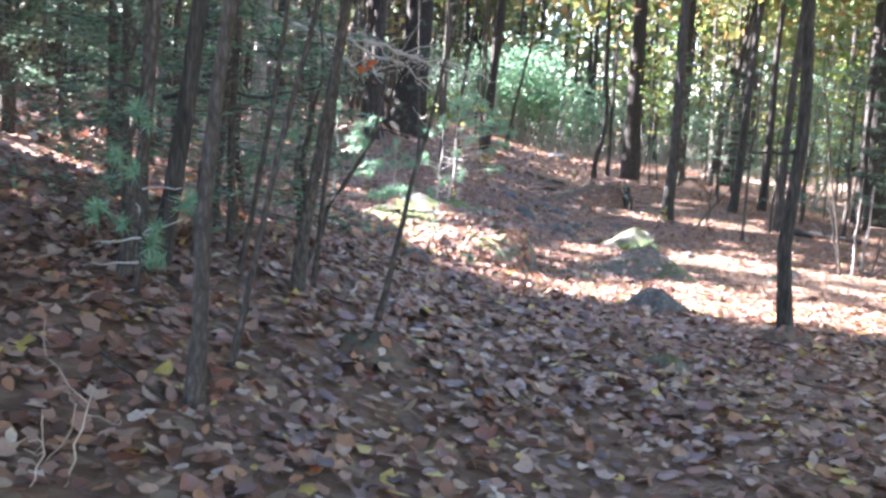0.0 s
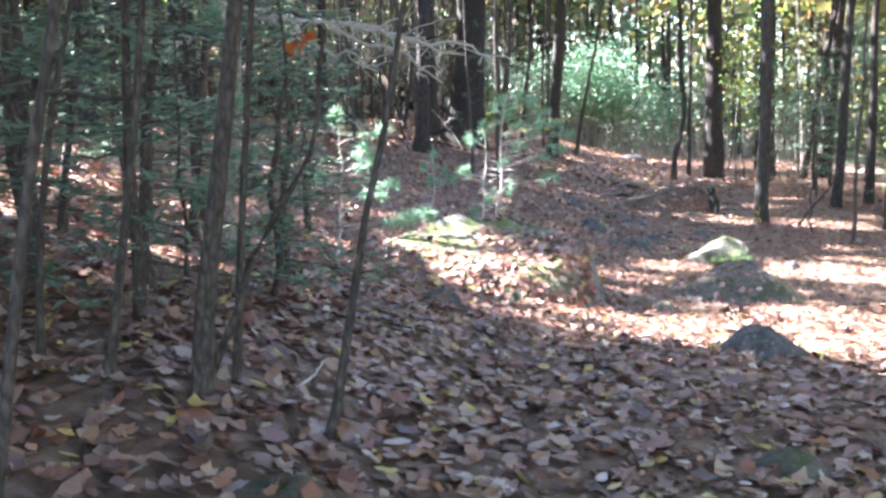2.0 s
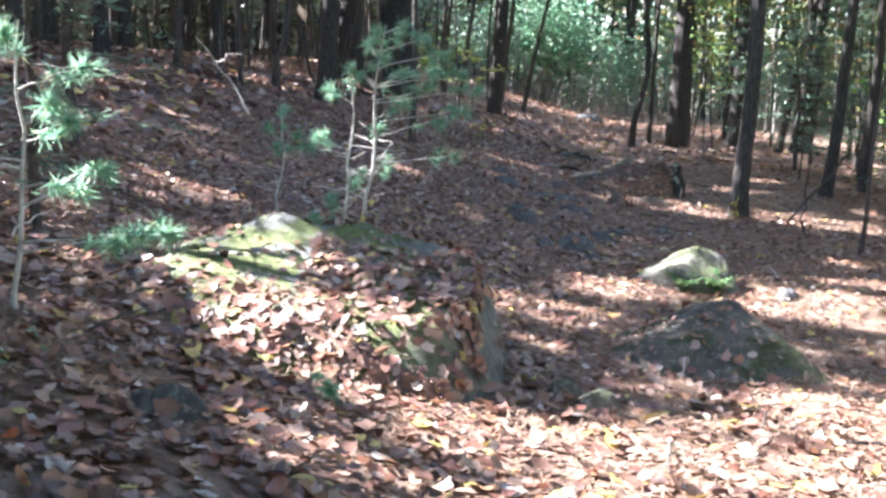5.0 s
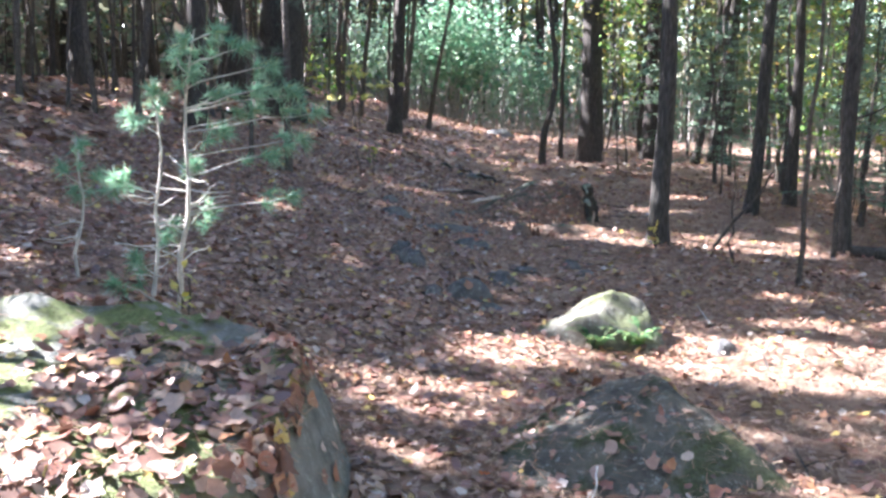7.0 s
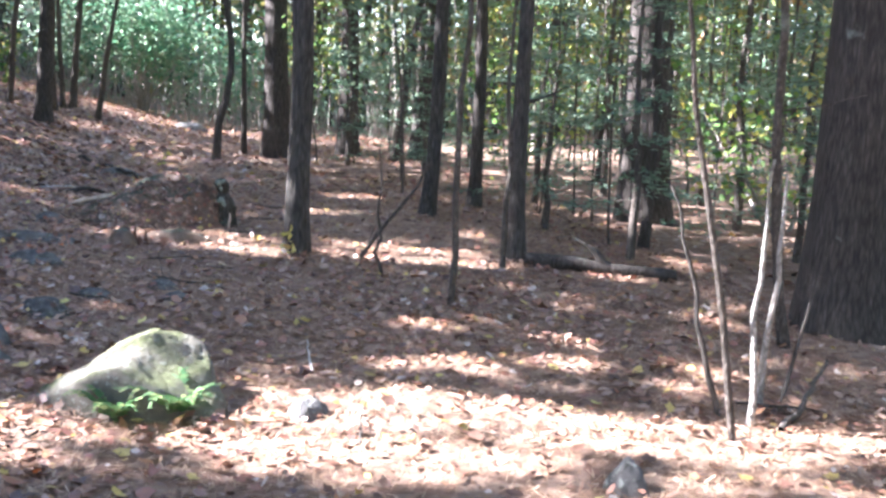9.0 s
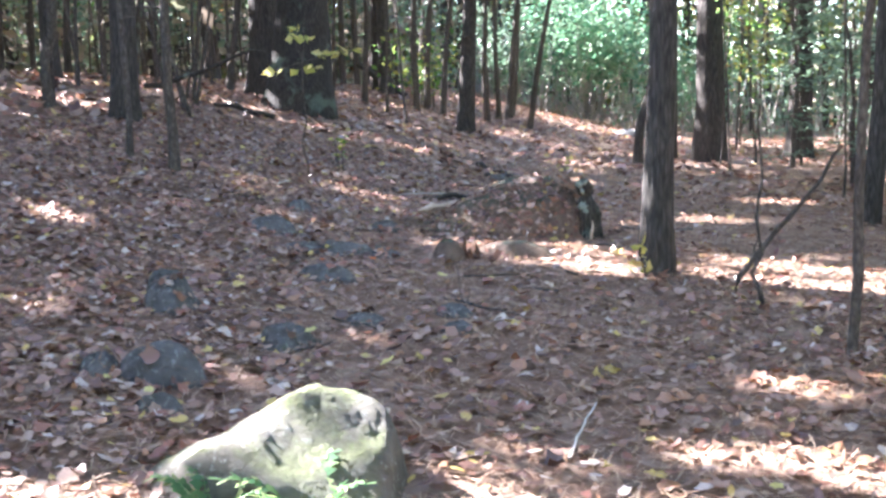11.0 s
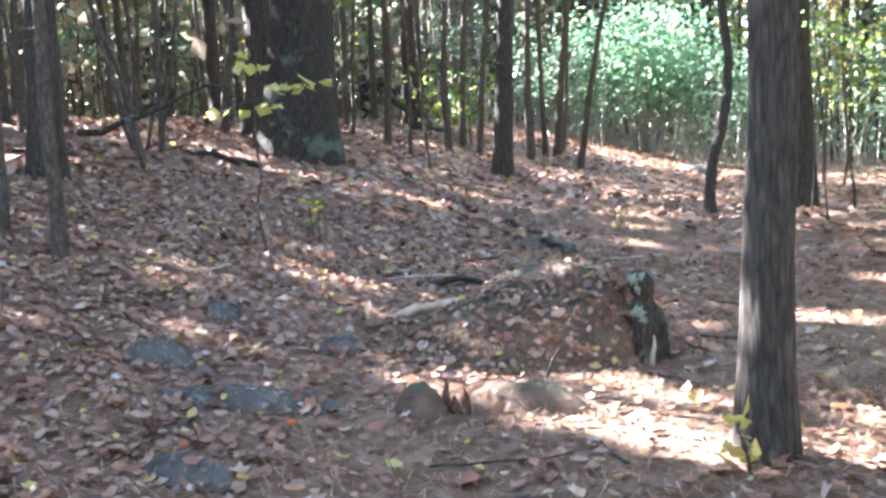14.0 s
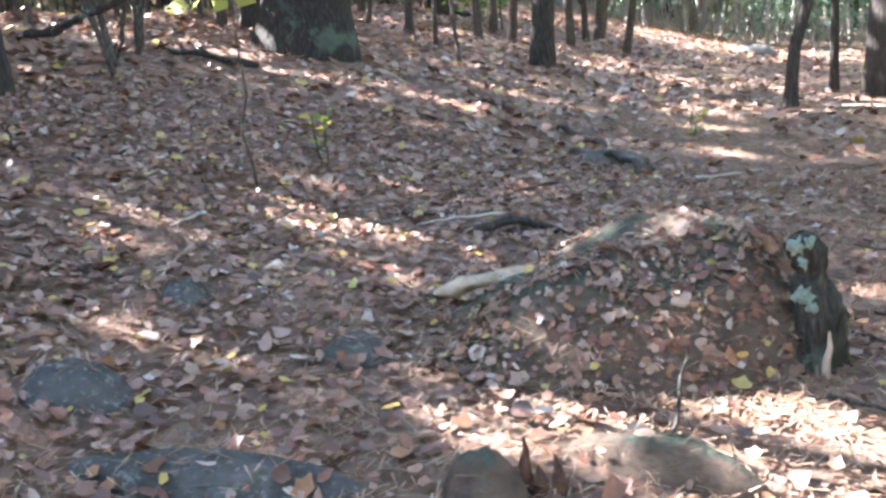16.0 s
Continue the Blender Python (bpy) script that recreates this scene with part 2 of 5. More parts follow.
class Rock:
    """A stone that rises out of the ground: a dome, steep or gentle by side, cut by sloping planes."""

    def __init__(self, x, y, ax, ay, h, rot=0.0, steep=(3, 3, 3, 3), cuts=(), seed=0, rough=0.06, leafy=0.25, west=1.0, uneven=1.0, block=False, bumps=()):
        self.x, self.y, self.ax, self.ay, self.h, self.rot = x, y, ax, ay, h, radians(rot)
        self.steep, self.cuts, self.seed, self.rough, self.leafy = steep, cuts, seed, rough, leafy
        self.west, self.uneven, self.block, self.bumps = west, uneven, block, bumps
        self.base = float(lie(x, y))

    def local(self, x, y):
        c, s = math.cos(self.rot), math.sin(self.rot)
        dx, dy = np.asarray(x) - self.x, np.asarray(y) - self.y
        u = (c * dx + s * dy) / self.ax
        return np.where(u < 0, u / self.west, u), (c * dy - s * dx) / self.ay

    def keeps(self, x, y):
        """How many of the leaves that fall on it stay."""
        u, v = self.local(x, y)
        if self is MOUND:                                # mossy top, leaves on its flanks
            return np.where((v > -0.05) & (u > -0.8), 0.1, 0.5)
        if self is not BOULDER:
            return np.full(np.shape(x), self.leafy)
        mossy = ((u > -0.62) & (u < -0.1) & (v > -0.35)) | ((v > 0.35) & (u < 0.6) & (u > -0.7)) | (np.hypot((u - 0.5) / 0.26, (v + 0.74) / 0.15) < 1)
        return np.where(u > 0.88, 0.06, np.where(mossy, np.where(v < -0.5, 0.4, 0.1), self.leafy))

    def height(self, x, y):
        """Top of the stone, far below the ground outside its foot."""
        u, v = self.local(x, y)
        r, a = np.hypot(u, v), np.arctan2(v, u)
        k = self.seed * 1.7
        r = r * (1 + self.uneven * (0.10 * np.sin(3 * a + k) + 0.06 * np.sin(5 * a + 2 * k)))
        e, n, w, s = self.steep
        cx, sx = np.cos(a), np.sin(a)
        p = np.where(cx > 0, e, w) * cx**2 + np.where(sx > 0, n, s) * sx**2
        q = self.h * (1 - np.minimum(r, 1.3) ** p)
        if self.block:                                   # squarish outline, as of a split block
            b = (np.abs(u) ** 2.8 + np.abs(v) ** 2.8) ** (1 / 2.8)
            q = self.h * (1 - np.minimum(b, 1.4) ** p)
        for nx, ny, top in self.cuts:
            q = np.minimum(q, top - nx * u - ny * v)
        for bu, bv, br, top in self.bumps:
            q = q + top * np.exp(-((u - bu) ** 2 + (v - bv) ** 2) / br**2)
        q = q + self.rough * self.h * (np.sin(6 * u + k) * np.cos(5 * v - k) + 0.5 * np.sin(13 * u + 2 * k) * np.sin(11 * v + k))
        return np.where((np.maximum(np.abs(u), np.abs(v)) if self.block else r) < 1.25, self.base + q, -50.0)


# steepness by side: east, north, west, south of the stone
BOULDER = Rock(-1.0, 6.15, 0.95, 1.05, 0.54, 7, (5.5, 4, 1.9, 1.6), [(0.04, -0.15, 0.375)], 3, 0.055, 0.98, 1.9, 0.3, True, [(-0.25, 0.52, 0.12, 0.12), (0.05, 0.66, 0.14, 0.06), (-0.5, 0.4, 0.16, 0.05), (0.35, 0.7, 0.12, 0.04)])
ROCKS = [
    (BOULDER, "boulder", "large granite boulder with moss and fallen leaves on it", ROCK_BIG),
    (Rock(1.40, 7.34, 0.72, 0.69, 0.375, 15, (2.2, 2.6, 1.4, 1.6), [(0.58, 0.0, 0.36), (-0.38, 0.05, 0.36), (0.05, -0.40, 0.36)], 5, 0.05, 0.42, 1.45, 0.5), "rock", "broad grey-green pointed rock with a few leaves on it", ROCK_GREY),
    (Rock(1.22, 9.85, 0.44, 0.36, 0.30, 8, (9, 4, 2.5, 5), [(-0.22, 0.0, 0.27), (0.2, -0.2, 0.31)], 8, 0.05, 0.0), "rock", "pale lichen-covered rock beside the path", ROCK_PALE),
    (Rock(1.2, 3.72, 0.32, 0.26, 0.19, 5, (2.2, 3, 2, 3), [(0.25, 0.1, 0.18)], 2, 0.07, 0.05), "stone", "dark pointed stone in the path", ROCK_DARK),
    (Rock(1.05, 0.95, 0.17, 0.15, 0.10, 20, (3, 3, 2, 3), (), 6, 0.08, 0.05), "stone", "pale grey stone half sunk in leaves", ROCK_PALE),
    (Rock(0.53, 5.68, 0.12, 0.09, 0.10, 10, (4, 3, 3, 4), (), 1, 0.08, 0.0), "stone", "small pale stone beside the boulder", ROCK_PALE),
    (Rock(-1.14, 4.15, 0.18, 0.14, 0.11, 0, (3, 3, 3, 3), [(0.2, -0.2, 0.1)], 4, 0.08, 0.1), "stone", "dark angular stone among leaves", ROCK_DARK),
    (Rock(0.15, 10.82, 0.20, 0.17, 0.15, 0, (4, 3, 2.5, 4), (), 7, 0.06, 0.2), "stone", "rounded blue-grey stone in the path", ROCK_DARK),
    (Rock(0.46, 11.56, 0.24, 0.14, 0.11, -15, (2, 3, 4, 3), [(0.3, 0.0, 0.1)], 9, 0.06, 0.2), "stone", "flat dark stone in the path", ROCK_DARK),
    (Rock(0.36, 10.46, 0.11, 0.08, 0.07, 0, (3, 3, 3, 3), (), 11, 0.06, 0.2), "stone", "small dark stone in the path", ROCK_DARK),
    (Rock(-0.12, 10.74, 0.10, 0.09, 0.08, 0, (3, 3, 3, 3), (), 12, 0.06, 0.2), "stone", "small grey stone in the path", ROCK_DARK),
    (Rock(-0.38, 11.85, 0.25, 0.17, 0.16, -12, (3, 3, 3, 3), [(0.4, 0.1, 0.15)], 13, 0.07, 0.35), "stone", "angular grey stone leaning on another", ROCK_DARK),
    (Rock(-0.55, 12.0, 0.13, 0.1, 0.15, 30, (4, 3, 4, 3), (), 14, 0.07, 0.35), "stone", "dark stone with lichen", ROCK_DARK),
    (Rock(0.05, 12.98, 0.20, 0.14, 0.10, 0, (3, 3, 3, 3), [(0.1, 0.2, 0.1)], 15, 0.07, 0.35), "stone", "low blue-grey stone in the path", ROCK_DARK),
    (Rock(-0.30, 13.85, 0.46, 0.13, 0.08, 12, (3, 3, 4, 3), [(0.05, 0.0, 0.075)], 16, 0.07, 0.35), "stone", "long flat blue-grey ledge of stone", ROCK_DARK),
    (Rock(-0.93, 14.12, 0.19, 0.15, 0.11, 0, (3, 3, 3, 3), (), 17, 0.07, 0.35), "stone", "mossy grey stone in the path", ROCK_DARK),
    (Rock(-0.25, 14.9, 0.13, 0.14, 0.08, 0, (3, 3, 3, 3), (), 18, 0.07, 0.35), "stone", "grey-green stone sunk in leaves", ROCK_DARK),
    (Rock(-1.1, 15.05, 0.11, 0.10, 0.08, 0, (3, 3, 3, 3), (), 19, 0.07, 0.35), "stone", "small upright grey stone", ROCK_DARK),
    (Rock(0.62, 12.15, 0.12, 0.09, 0.05, 0, (3, 3, 3, 3), (), 20, 0.07, 0.35), "stone", "low grey stone in the path", ROCK_DARK),
    (Rock(1.05, 12.45, 0.11, 0.09, 0.06, 0, (3, 3, 3, 3), (), 33, 0.07, 0.1), "stone", "small dark stone sunk in leaves", ROCK_DARK),
    (Rock(1.2, 12.05, 0.09, 0.07, 0.05, 0, (3, 3, 3, 3), (), 34, 0.07, 0.1), "stone", "small dark stone sunk in leaves", ROCK_DARK),
    (Rock(2.05, 9.62, 0.10, 0.09, 0.08, 0, (3, 3, 3, 3), (), 21, 0.07, 0.0), "stone", "small rounded grey stone", ROCK_DARK),
    (Rock(3.05, 7.98, 0.20, 0.15, 0.10, 0, (3, 3, 3, 3), (), 22, 0.07, 0.0), "stone", "rounded pale stone in leaves", ROCK_PALE),
    (Rock(3.38, 8.72, 0.09, 0.08, 0.12, 0, (2, 3, 2, 3), (), 23, 0.07, 0.0), "stone", "small pointed grey stone", ROCK_DARK),
    (Rock(0.86, 15.55, 0.52, 0.60, 0.46, 18, (3.4, 2.6, 1.25, 1.8), [(-0.12, 0.0, 0.42), (0.0, -0.3, 0.45)], 25, 0.07, 0.92, 2.2), "mound", "low mossy mound of rotted wood under leaf litter", MOUND_MAT),
    (Rock(0.98, 14.38, 0.30, 0.11, 0.10, -8, (3, 3, 3, 3), (), 26, 0.07, 0.35), "stone", "low green mossy stone", MOUND_MAT),
    (Rock(0.55, 14.05, 0.12, 0.11, 0.13, 0, (3, 3, 3, 3), (), 27, 0.07, 0.05), "stone", "mossy stone beside a broken stump", MOUND_MAT),
    (Rock(0.47, 15.08, 0.17, 0.12, 0.17, 0, (3, 3, 3, 4), [(0.05, -0.08, 0.16)], 35, 0.1, 0.1), "stone", "dark mossy stone at the foot of the mound", ROCK_GREY),
    (Rock(0.34, 5.82, 0.09, 0.06, 0.08, 5, (5, 4, 5, 4), (), 36, 0.05, 0.0), "stone", "small pale blocky stone in the leaves", ROCK_PALE),
    (Rock(2.12, 2.56, 0.2, 0.15, 0.11, 0, (2, 2, 2, 2), (), 37, 0.2, 0.5), "mound", "mossy swelling at the foot of a tree", MOUND_MAT),
    (Rock(-0.3, 19.4, 0.3, 0.2, 0.1, 0, (3, 3, 3, 3), (), 28, 0.07, 0.2), "stone", "low dark stone in the far path", ROCK_DARK),
    (Rock(-0.62, -0.62, 0.22, 0.16, 0.12, 10, (2, 2, 2, 2), (), 31, 0.2, 0.5), "mound", "dark decayed stump sunk in the leaves", MOUND_MAT),
    (Rock(-0.55, 34.2, 0.45, 0.3, 0.2, 0, (3, 3, 3, 3), (), 29, 0.07, 0.0), "rock", "dark rock at the bend of the path", ROCK_DARK),
]


MOUND = next(r for r, name, *_ in ROCKS if name == "mound")


def top_of(x, y):
    z = lie(x, y)
    for r, *_ in ROCKS:
        z = np.maximum(z, r.height(x, y))
    return z


# ---- mesh helpers ----
def np_mesh(name, verts, faces, mat, smooth=False):
    """A mesh from arrays: verts (n, 3), faces (m, k)."""
    me = bpy.data.meshes.new(name)
    verts, faces = np.asarray(verts, np.float32), np.asarray(faces, np.int32)
    k = faces.shape[1]
    me.vertices.add(len(verts))
    me.vertices.foreach_set("co", verts.ravel())
    me.loops.add(faces.size)
    me.loops.foreach_set("vertex_index", faces.ravel())
    me.polygons.add(len(faces))
    me.polygons.foreach_set("loop_start", np.arange(0, faces.size, k, dtype=np.int32))
    me.polygons.foreach_set("loop_total", np.full(len(faces), k, np.int32))
    if smooth:
        me.polygons.foreach_set("use_smooth", np.ones(len(faces), bool))
    me.update(calc_edges=True)
    me.materials.append(mat)
    return me


def part(name, me, parent, label=""):
    ob = new(name, me)
    ob.parent = parent
    return tagged(ob, label)


def thing(name, x, y, z, label, category, group=""):
    ob = new(name)
    ob.location = (x, y, z)
    ob.empty_display_size = 0.1
    return tagged(ob, label, category, group)


def tube_arrays(pts, radii, sides=10, wobble=0.0, rng=None):
    """Rings round a bent line, closed at the tip."""
    pts, radii = np.asarray(pts, float), np.asarray(radii, float)
    d = np.gradient(pts, axis=0)
    d /= np.linalg.norm(d, axis=1)[:, None]
    ref = np.where(np.abs(d[:, 2:3]) > 0.9, np.array([[1.0, 0, 0]]), np.array([[0, 0, 1.0]]))
    a = np.cross(ref, d)
    a /= np.linalg.norm(a, axis=1)[:, None]
    b = np.cross(d, a)
    ang = np.linspace(0, 2 * np.pi, sides, endpoint=False)
    r = radii[:, None] * np.ones(sides)
    if wobble and rng is not None:
        r = r * (1 + wobble * rng.standard_normal(r.shape))
    v = pts[:, None] + r[..., None] * (np.cos(ang)[None, :, None] * a[:, None] + np.sin(ang)[None, :, None] * b[:, None])
    n = len(pts)
    i, j = np.meshgrid(np.arange(n - 1), np.arange(sides), indexing="ij")
    j2 = (j + 1) % sides
    f = np.stack([i * sides + j, i * sides + j2, (i + 1) * sides + j2, (i + 1) * sides + j], -1).reshape(-1, 4)
    return v.reshape(-1, 3), f


def joined(pieces):
    vs, fs, k = [], [], 0
    for v, f in pieces:
        vs.append(v)
        fs.append(np.asarray(f) + k)
        k += len(v)
    return np.concatenate(vs), np.concatenate(fs)


def bent(a, b, n, sag, rng):
    """A wavering line from a to b."""
    a, b = np.asarray(a, float), np.asarray(b, float)
    s = np.linspace(0, 1, n)[:, None]
    w = rng.standard_normal((n, 3)).cumsum(0)
    w = w - w[:1] - s * (w[-1:] - w[:1])
    return a + (b - a) * s + w * sag


def leaf_quads(centres, size, rng, flat=0.0, aspect=0.62):
    """Small folded leaves: two triangles about a midrib, each in its own direction."""
    n = len(centres)
    d = rng.standard_normal((n, 3))
    d[:, 2] *= 1 - flat
    d /= np.linalg.norm(d, axis=1)[:, None]
    e = np.cross(d, rng.standard_normal((n, 3)) * [1 - flat, 1 - flat, 1] if flat else rng.standard_normal((n, 3)))
    e /= np.linalg.norm(e, axis=1)[:, None] + 1e-9
    s = np.asarray(size)[:, None] if np.ndim(size) else size
    nrm = np.cross(d, e)
    tip, tail = centres + d * s * 0.5, centres - d * s * 0.5
    l, r = centres + e * s * aspect * 0.5 + nrm * s * 0.12, centres - e * s * aspect * 0.5 + nrm * s * 0.12
    v = np.stack([tail, r, tip, l], 1).reshape(-1, 3)
    b = np.arange(n)[:, None] * 4
    f = np.concatenate([b + [0, 1, 2], b + [0, 2, 3]], 1).reshape(-1, 3)
    return v, f


# ---- ground ----
def lines(lo, hi, step, far, grow=1.25):
    mid = list(np.arange(lo, hi, step))
    out, s = [], step
    x = hi
    while x < far:
        out.append(x)
        s *= grow
        x += s
    low, s, x = [], step, lo - step
    while x > -far:
        low.append(x)
        s *= grow
        x -= s
    return np.array(low[::-1] + mid + out)


def make_ground():
    xs, ys = lines(-7, 8, 0.11, 900), lines(-7, 24, 0.11, 900)
    X, Y = np.meshgrid(xs, ys, indexing="ij")
    Z = lie(X, Y)
    rng = np.random.default_rng(5)
    Z = Z + np.where((np.abs(X) < 9) & (Y < 26) & (Y > -8), rng.normal(-0.004, 0.004, Z.shape), 0)
    v = np.stack([X, Y, Z], -1).reshape(-1, 3)
    nx, ny = X.shape
    i, j = np.meshgrid(np.arange(nx - 1), np.arange(ny - 1), indexing="ij")
    f = np.stack([i * ny + j, (i + 1) * ny + j, (i + 1) * ny + j + 1, i * ny + j + 1], -1).reshape(-1, 4)
    ob = new("ground", np_mesh("ground", v, f, SOIL, True))
    tagged(ob, "forest floor of brown soil, needles and leaf litter", "ground", kind="structure")


make_ground()


def make_rock(r, name, label, mat):
    """Polar sheet over the stone's foot, sunk a little into the soil."""
    n, m = (72, 34) if r.block else (40, 22)
    ang = np.linspace(0, 2 * np.pi, n, endpoint=False)
    rad = (1.75 if r.block else 1.2) * np.linspace(0, 1, m)[1:] ** 0.8
    A, R = np.meshgrid(ang, rad, indexing="ij")
    u, v = R * np.cos(A) * r.ax * np.where(np.cos(A) < 0, r.west, 1.0), R * np.sin(A) * r.ay
    c, s = math.cos(r.rot), math.sin(r.rot)
    X, Y = r.x + c * u - s * v, r.y + s * u + c * v
    Z = np.maximum(r.height(X, Y), lie(X, Y) - 0.12)
    Z = np.where(R > 1.0, np.minimum(Z, lie(X, Y) + 0.6), Z)
    jit = np.random.default_rng(r.seed)
    Z += jit.normal(0, 0.012 * r.h, Z.shape)
    verts = np.concatenate([[[r.x, r.y, float(r.height(r.x, r.y))]], np.stack([X, Y, Z], -1).reshape(-1, 3)])
    verts -= [r.x, r.y, r.base]
    k = m - 1
    f = []
    for i in range(n):
        i2 = (i + 1) % n
        f.append((0, 1 + i * k, 1 + i2 * k, 1 + i2 * k))
        for j in range(k - 1):
            f.append((1 + i * k + j, 1 + i * k + j + 1, 1 + i2 * k + j + 1, 1 + i2 * k + j))
    me = bpy.data.meshes.new(name)
    me.from_pydata(verts.tolist(), [], [tuple(dict.fromkeys(q)) for q in f])
    me.polygons.foreach_set("use_smooth", np.ones(len(me.polygons), bool))
    me.materials.append(mat)
    ob = new(name, me)
    ob.location = (r.x, r.y, r.base)
    tagged(ob, label, "rock" if name != "mound" else "mound")


for row in ROCKS:
    make_rock(*row)

# ---- trees ----
# Ground spots kept sunlit by openings cut into the unseen canopy: x, y, half widths along x and y.
GAPS = [(1.0, 4.75, 0.85, 0.95), (2.1, 4.75, 1.1, 1.05), (3.3, 4.75, 1.2, 1.05), (4.5, 4.9, 0.9, 0.8), (0.15, 4.5, 0.5, 0.5), (-0.45, 4.3, 0.4, 0.22),
        (-1.2, 5.93, 0.5, 0.3), (-0.5, 5.22, 0.74, 0.27), (1.75, 6.25, 0.35, 0.3),
        (-0.05, 8.0, 0.6, 0.28), (0.62, 9.2, 0.46, 0.38), (1.95, 9.25, 0.38, 0.34), (2.65, 9.75, 0.36, 0.22), (2.6, 9.05, 0.42, 0.2), (3.35, 9.5, 0.42, 0.26), (4.05, 9.3, 0.4, 0.2), (4.75, 9.45, 0.4, 0.16), (5.4, 9.2, 0.5, 0.2), (1.5, 9.85, 0.36, 0.22),
        (1.95, 10.35, 0.26, 0.05), (2.8, 10.6, 0.3, 0.06), (3.7, 10.7, 0.3, 0.05), (2.9, 11.5, 0.25, 0.03),
        (2.65, 14.3, 0.42, 0.28), (3.3, 14.15, 0.45, 0.26), (3.8, 13.8, 0.28, 0.16), (0.75, 14.6, 0.4, 0.17), (1.25, 14.62, 0.42, 0.2), (1.7, 14.45, 0.28, 0.16), (1.75, 14.0, 0.2, 0.06), (1.15, 14.12, 0.24, 0.0), (2.75, 13.85, 0.45, 0.08),
        (-0.85, 16.45, 0.5, 0.06), (-0.5, 18.0, 0.25, 0.06), (0.8, 11.88, 0.22, 0.0), (-2.2, 13.2, 0.36, 0.02), (-1.2, 17.3, 0.3, 0.04), (2.4, 16.8, 0.5, 0.06), (2.9, 18.5, 0.5, 0.1),
        (-3.3, 8.8, 0.4, 0.25), (-2.9, 3.0, 0.4, 0.25), (-4.5, 3.4, 0.45, 0.4), (-5.4, 17.8, 0.6, 0.4), (-8.2, 28.0, 1.2, 0.9), (-2.1, 35.5, 1.8, 1.4),
        (-2.0, 37.0, 2.0, 1.6), (1.4, 38.4, 2.6, 2.2), (-0.9, 38.6, 2.2, 1.8), (1.9, 24.6, 0.6, 0.2)]
SPECKS = [(4.6, 10.6, 0.1), (5.3, 12.0, 0.12), (3.8, 11.3, 0.05), (5.0, 13.6, 0.15), (6.0, 14.5, 0.2), (4.0, 15.6, 0.15), (1.9, 3.3, 0.06), (-3.6, 0.9, 0.1), (-2.6, 1.9, 0.05), (-0.6, 20.0, 0.05), (-1.8, 19.5, 0.05), (-2.6, 18.6, 0.05), (0.4, 21.5, 0.08), (-0.4, 23.5, 0.1)]
GAP = np.array(GAPS + [(x, y, r, 0.8 * r) for x, y, r in SPECKS])
S = np.array(TO_SUN)


def shades(p, rng):
    """Which of the points stay: those whose shade does not fall into a gap of the canopy."""
    g = p.copy()
    for _ in range(3):
        h = g[:, 2] - lie(g[:, 0], g[:, 1])
        g = g - S * (h / S[2])[:, None]
    d = np.hypot((g[:, None, 0] - GAP[None, :, 0]) / (GAP[None, :, 2] + 0.2), (g[:, None, 1] - GAP[None, :, 1]) / (GAP[None, :, 3] + 0.17))
    return d.min(1) > 1 + 0.13 * rng.standard_normal(len(p))


def in_gap(x, y, z0, z1, part_of=0.6):
    """Whether something upright from z0 to z1 above the ground would put its shade into the heart of a gap."""
    z = float(lie(x, y)) + np.linspace(z0, z1, 26)
    g = np.stack([np.full(26, x), np.full(26, y), z], 1)
    for _ in range(3):
        g = g - S * ((g[:, 2] - lie(g[:, 0], g[:, 1])) / S[2])[:, None]
    return bool((np.hypot((g[:, None, 0] - GAP[None, :, 0]) / (GAP[None, :, 2] + 0.05), (g[:, None, 1] - GAP[None, :, 1]) / (GAP[None, :, 3] + 0.05)) < part_of).any())


def trunk_line(h, lean, rng, sag, n=14):
    top = np.array([lean[0] * h, lean[1] * h, h])
    return bent((0, 0, -0.15), top, n, sag, rng)


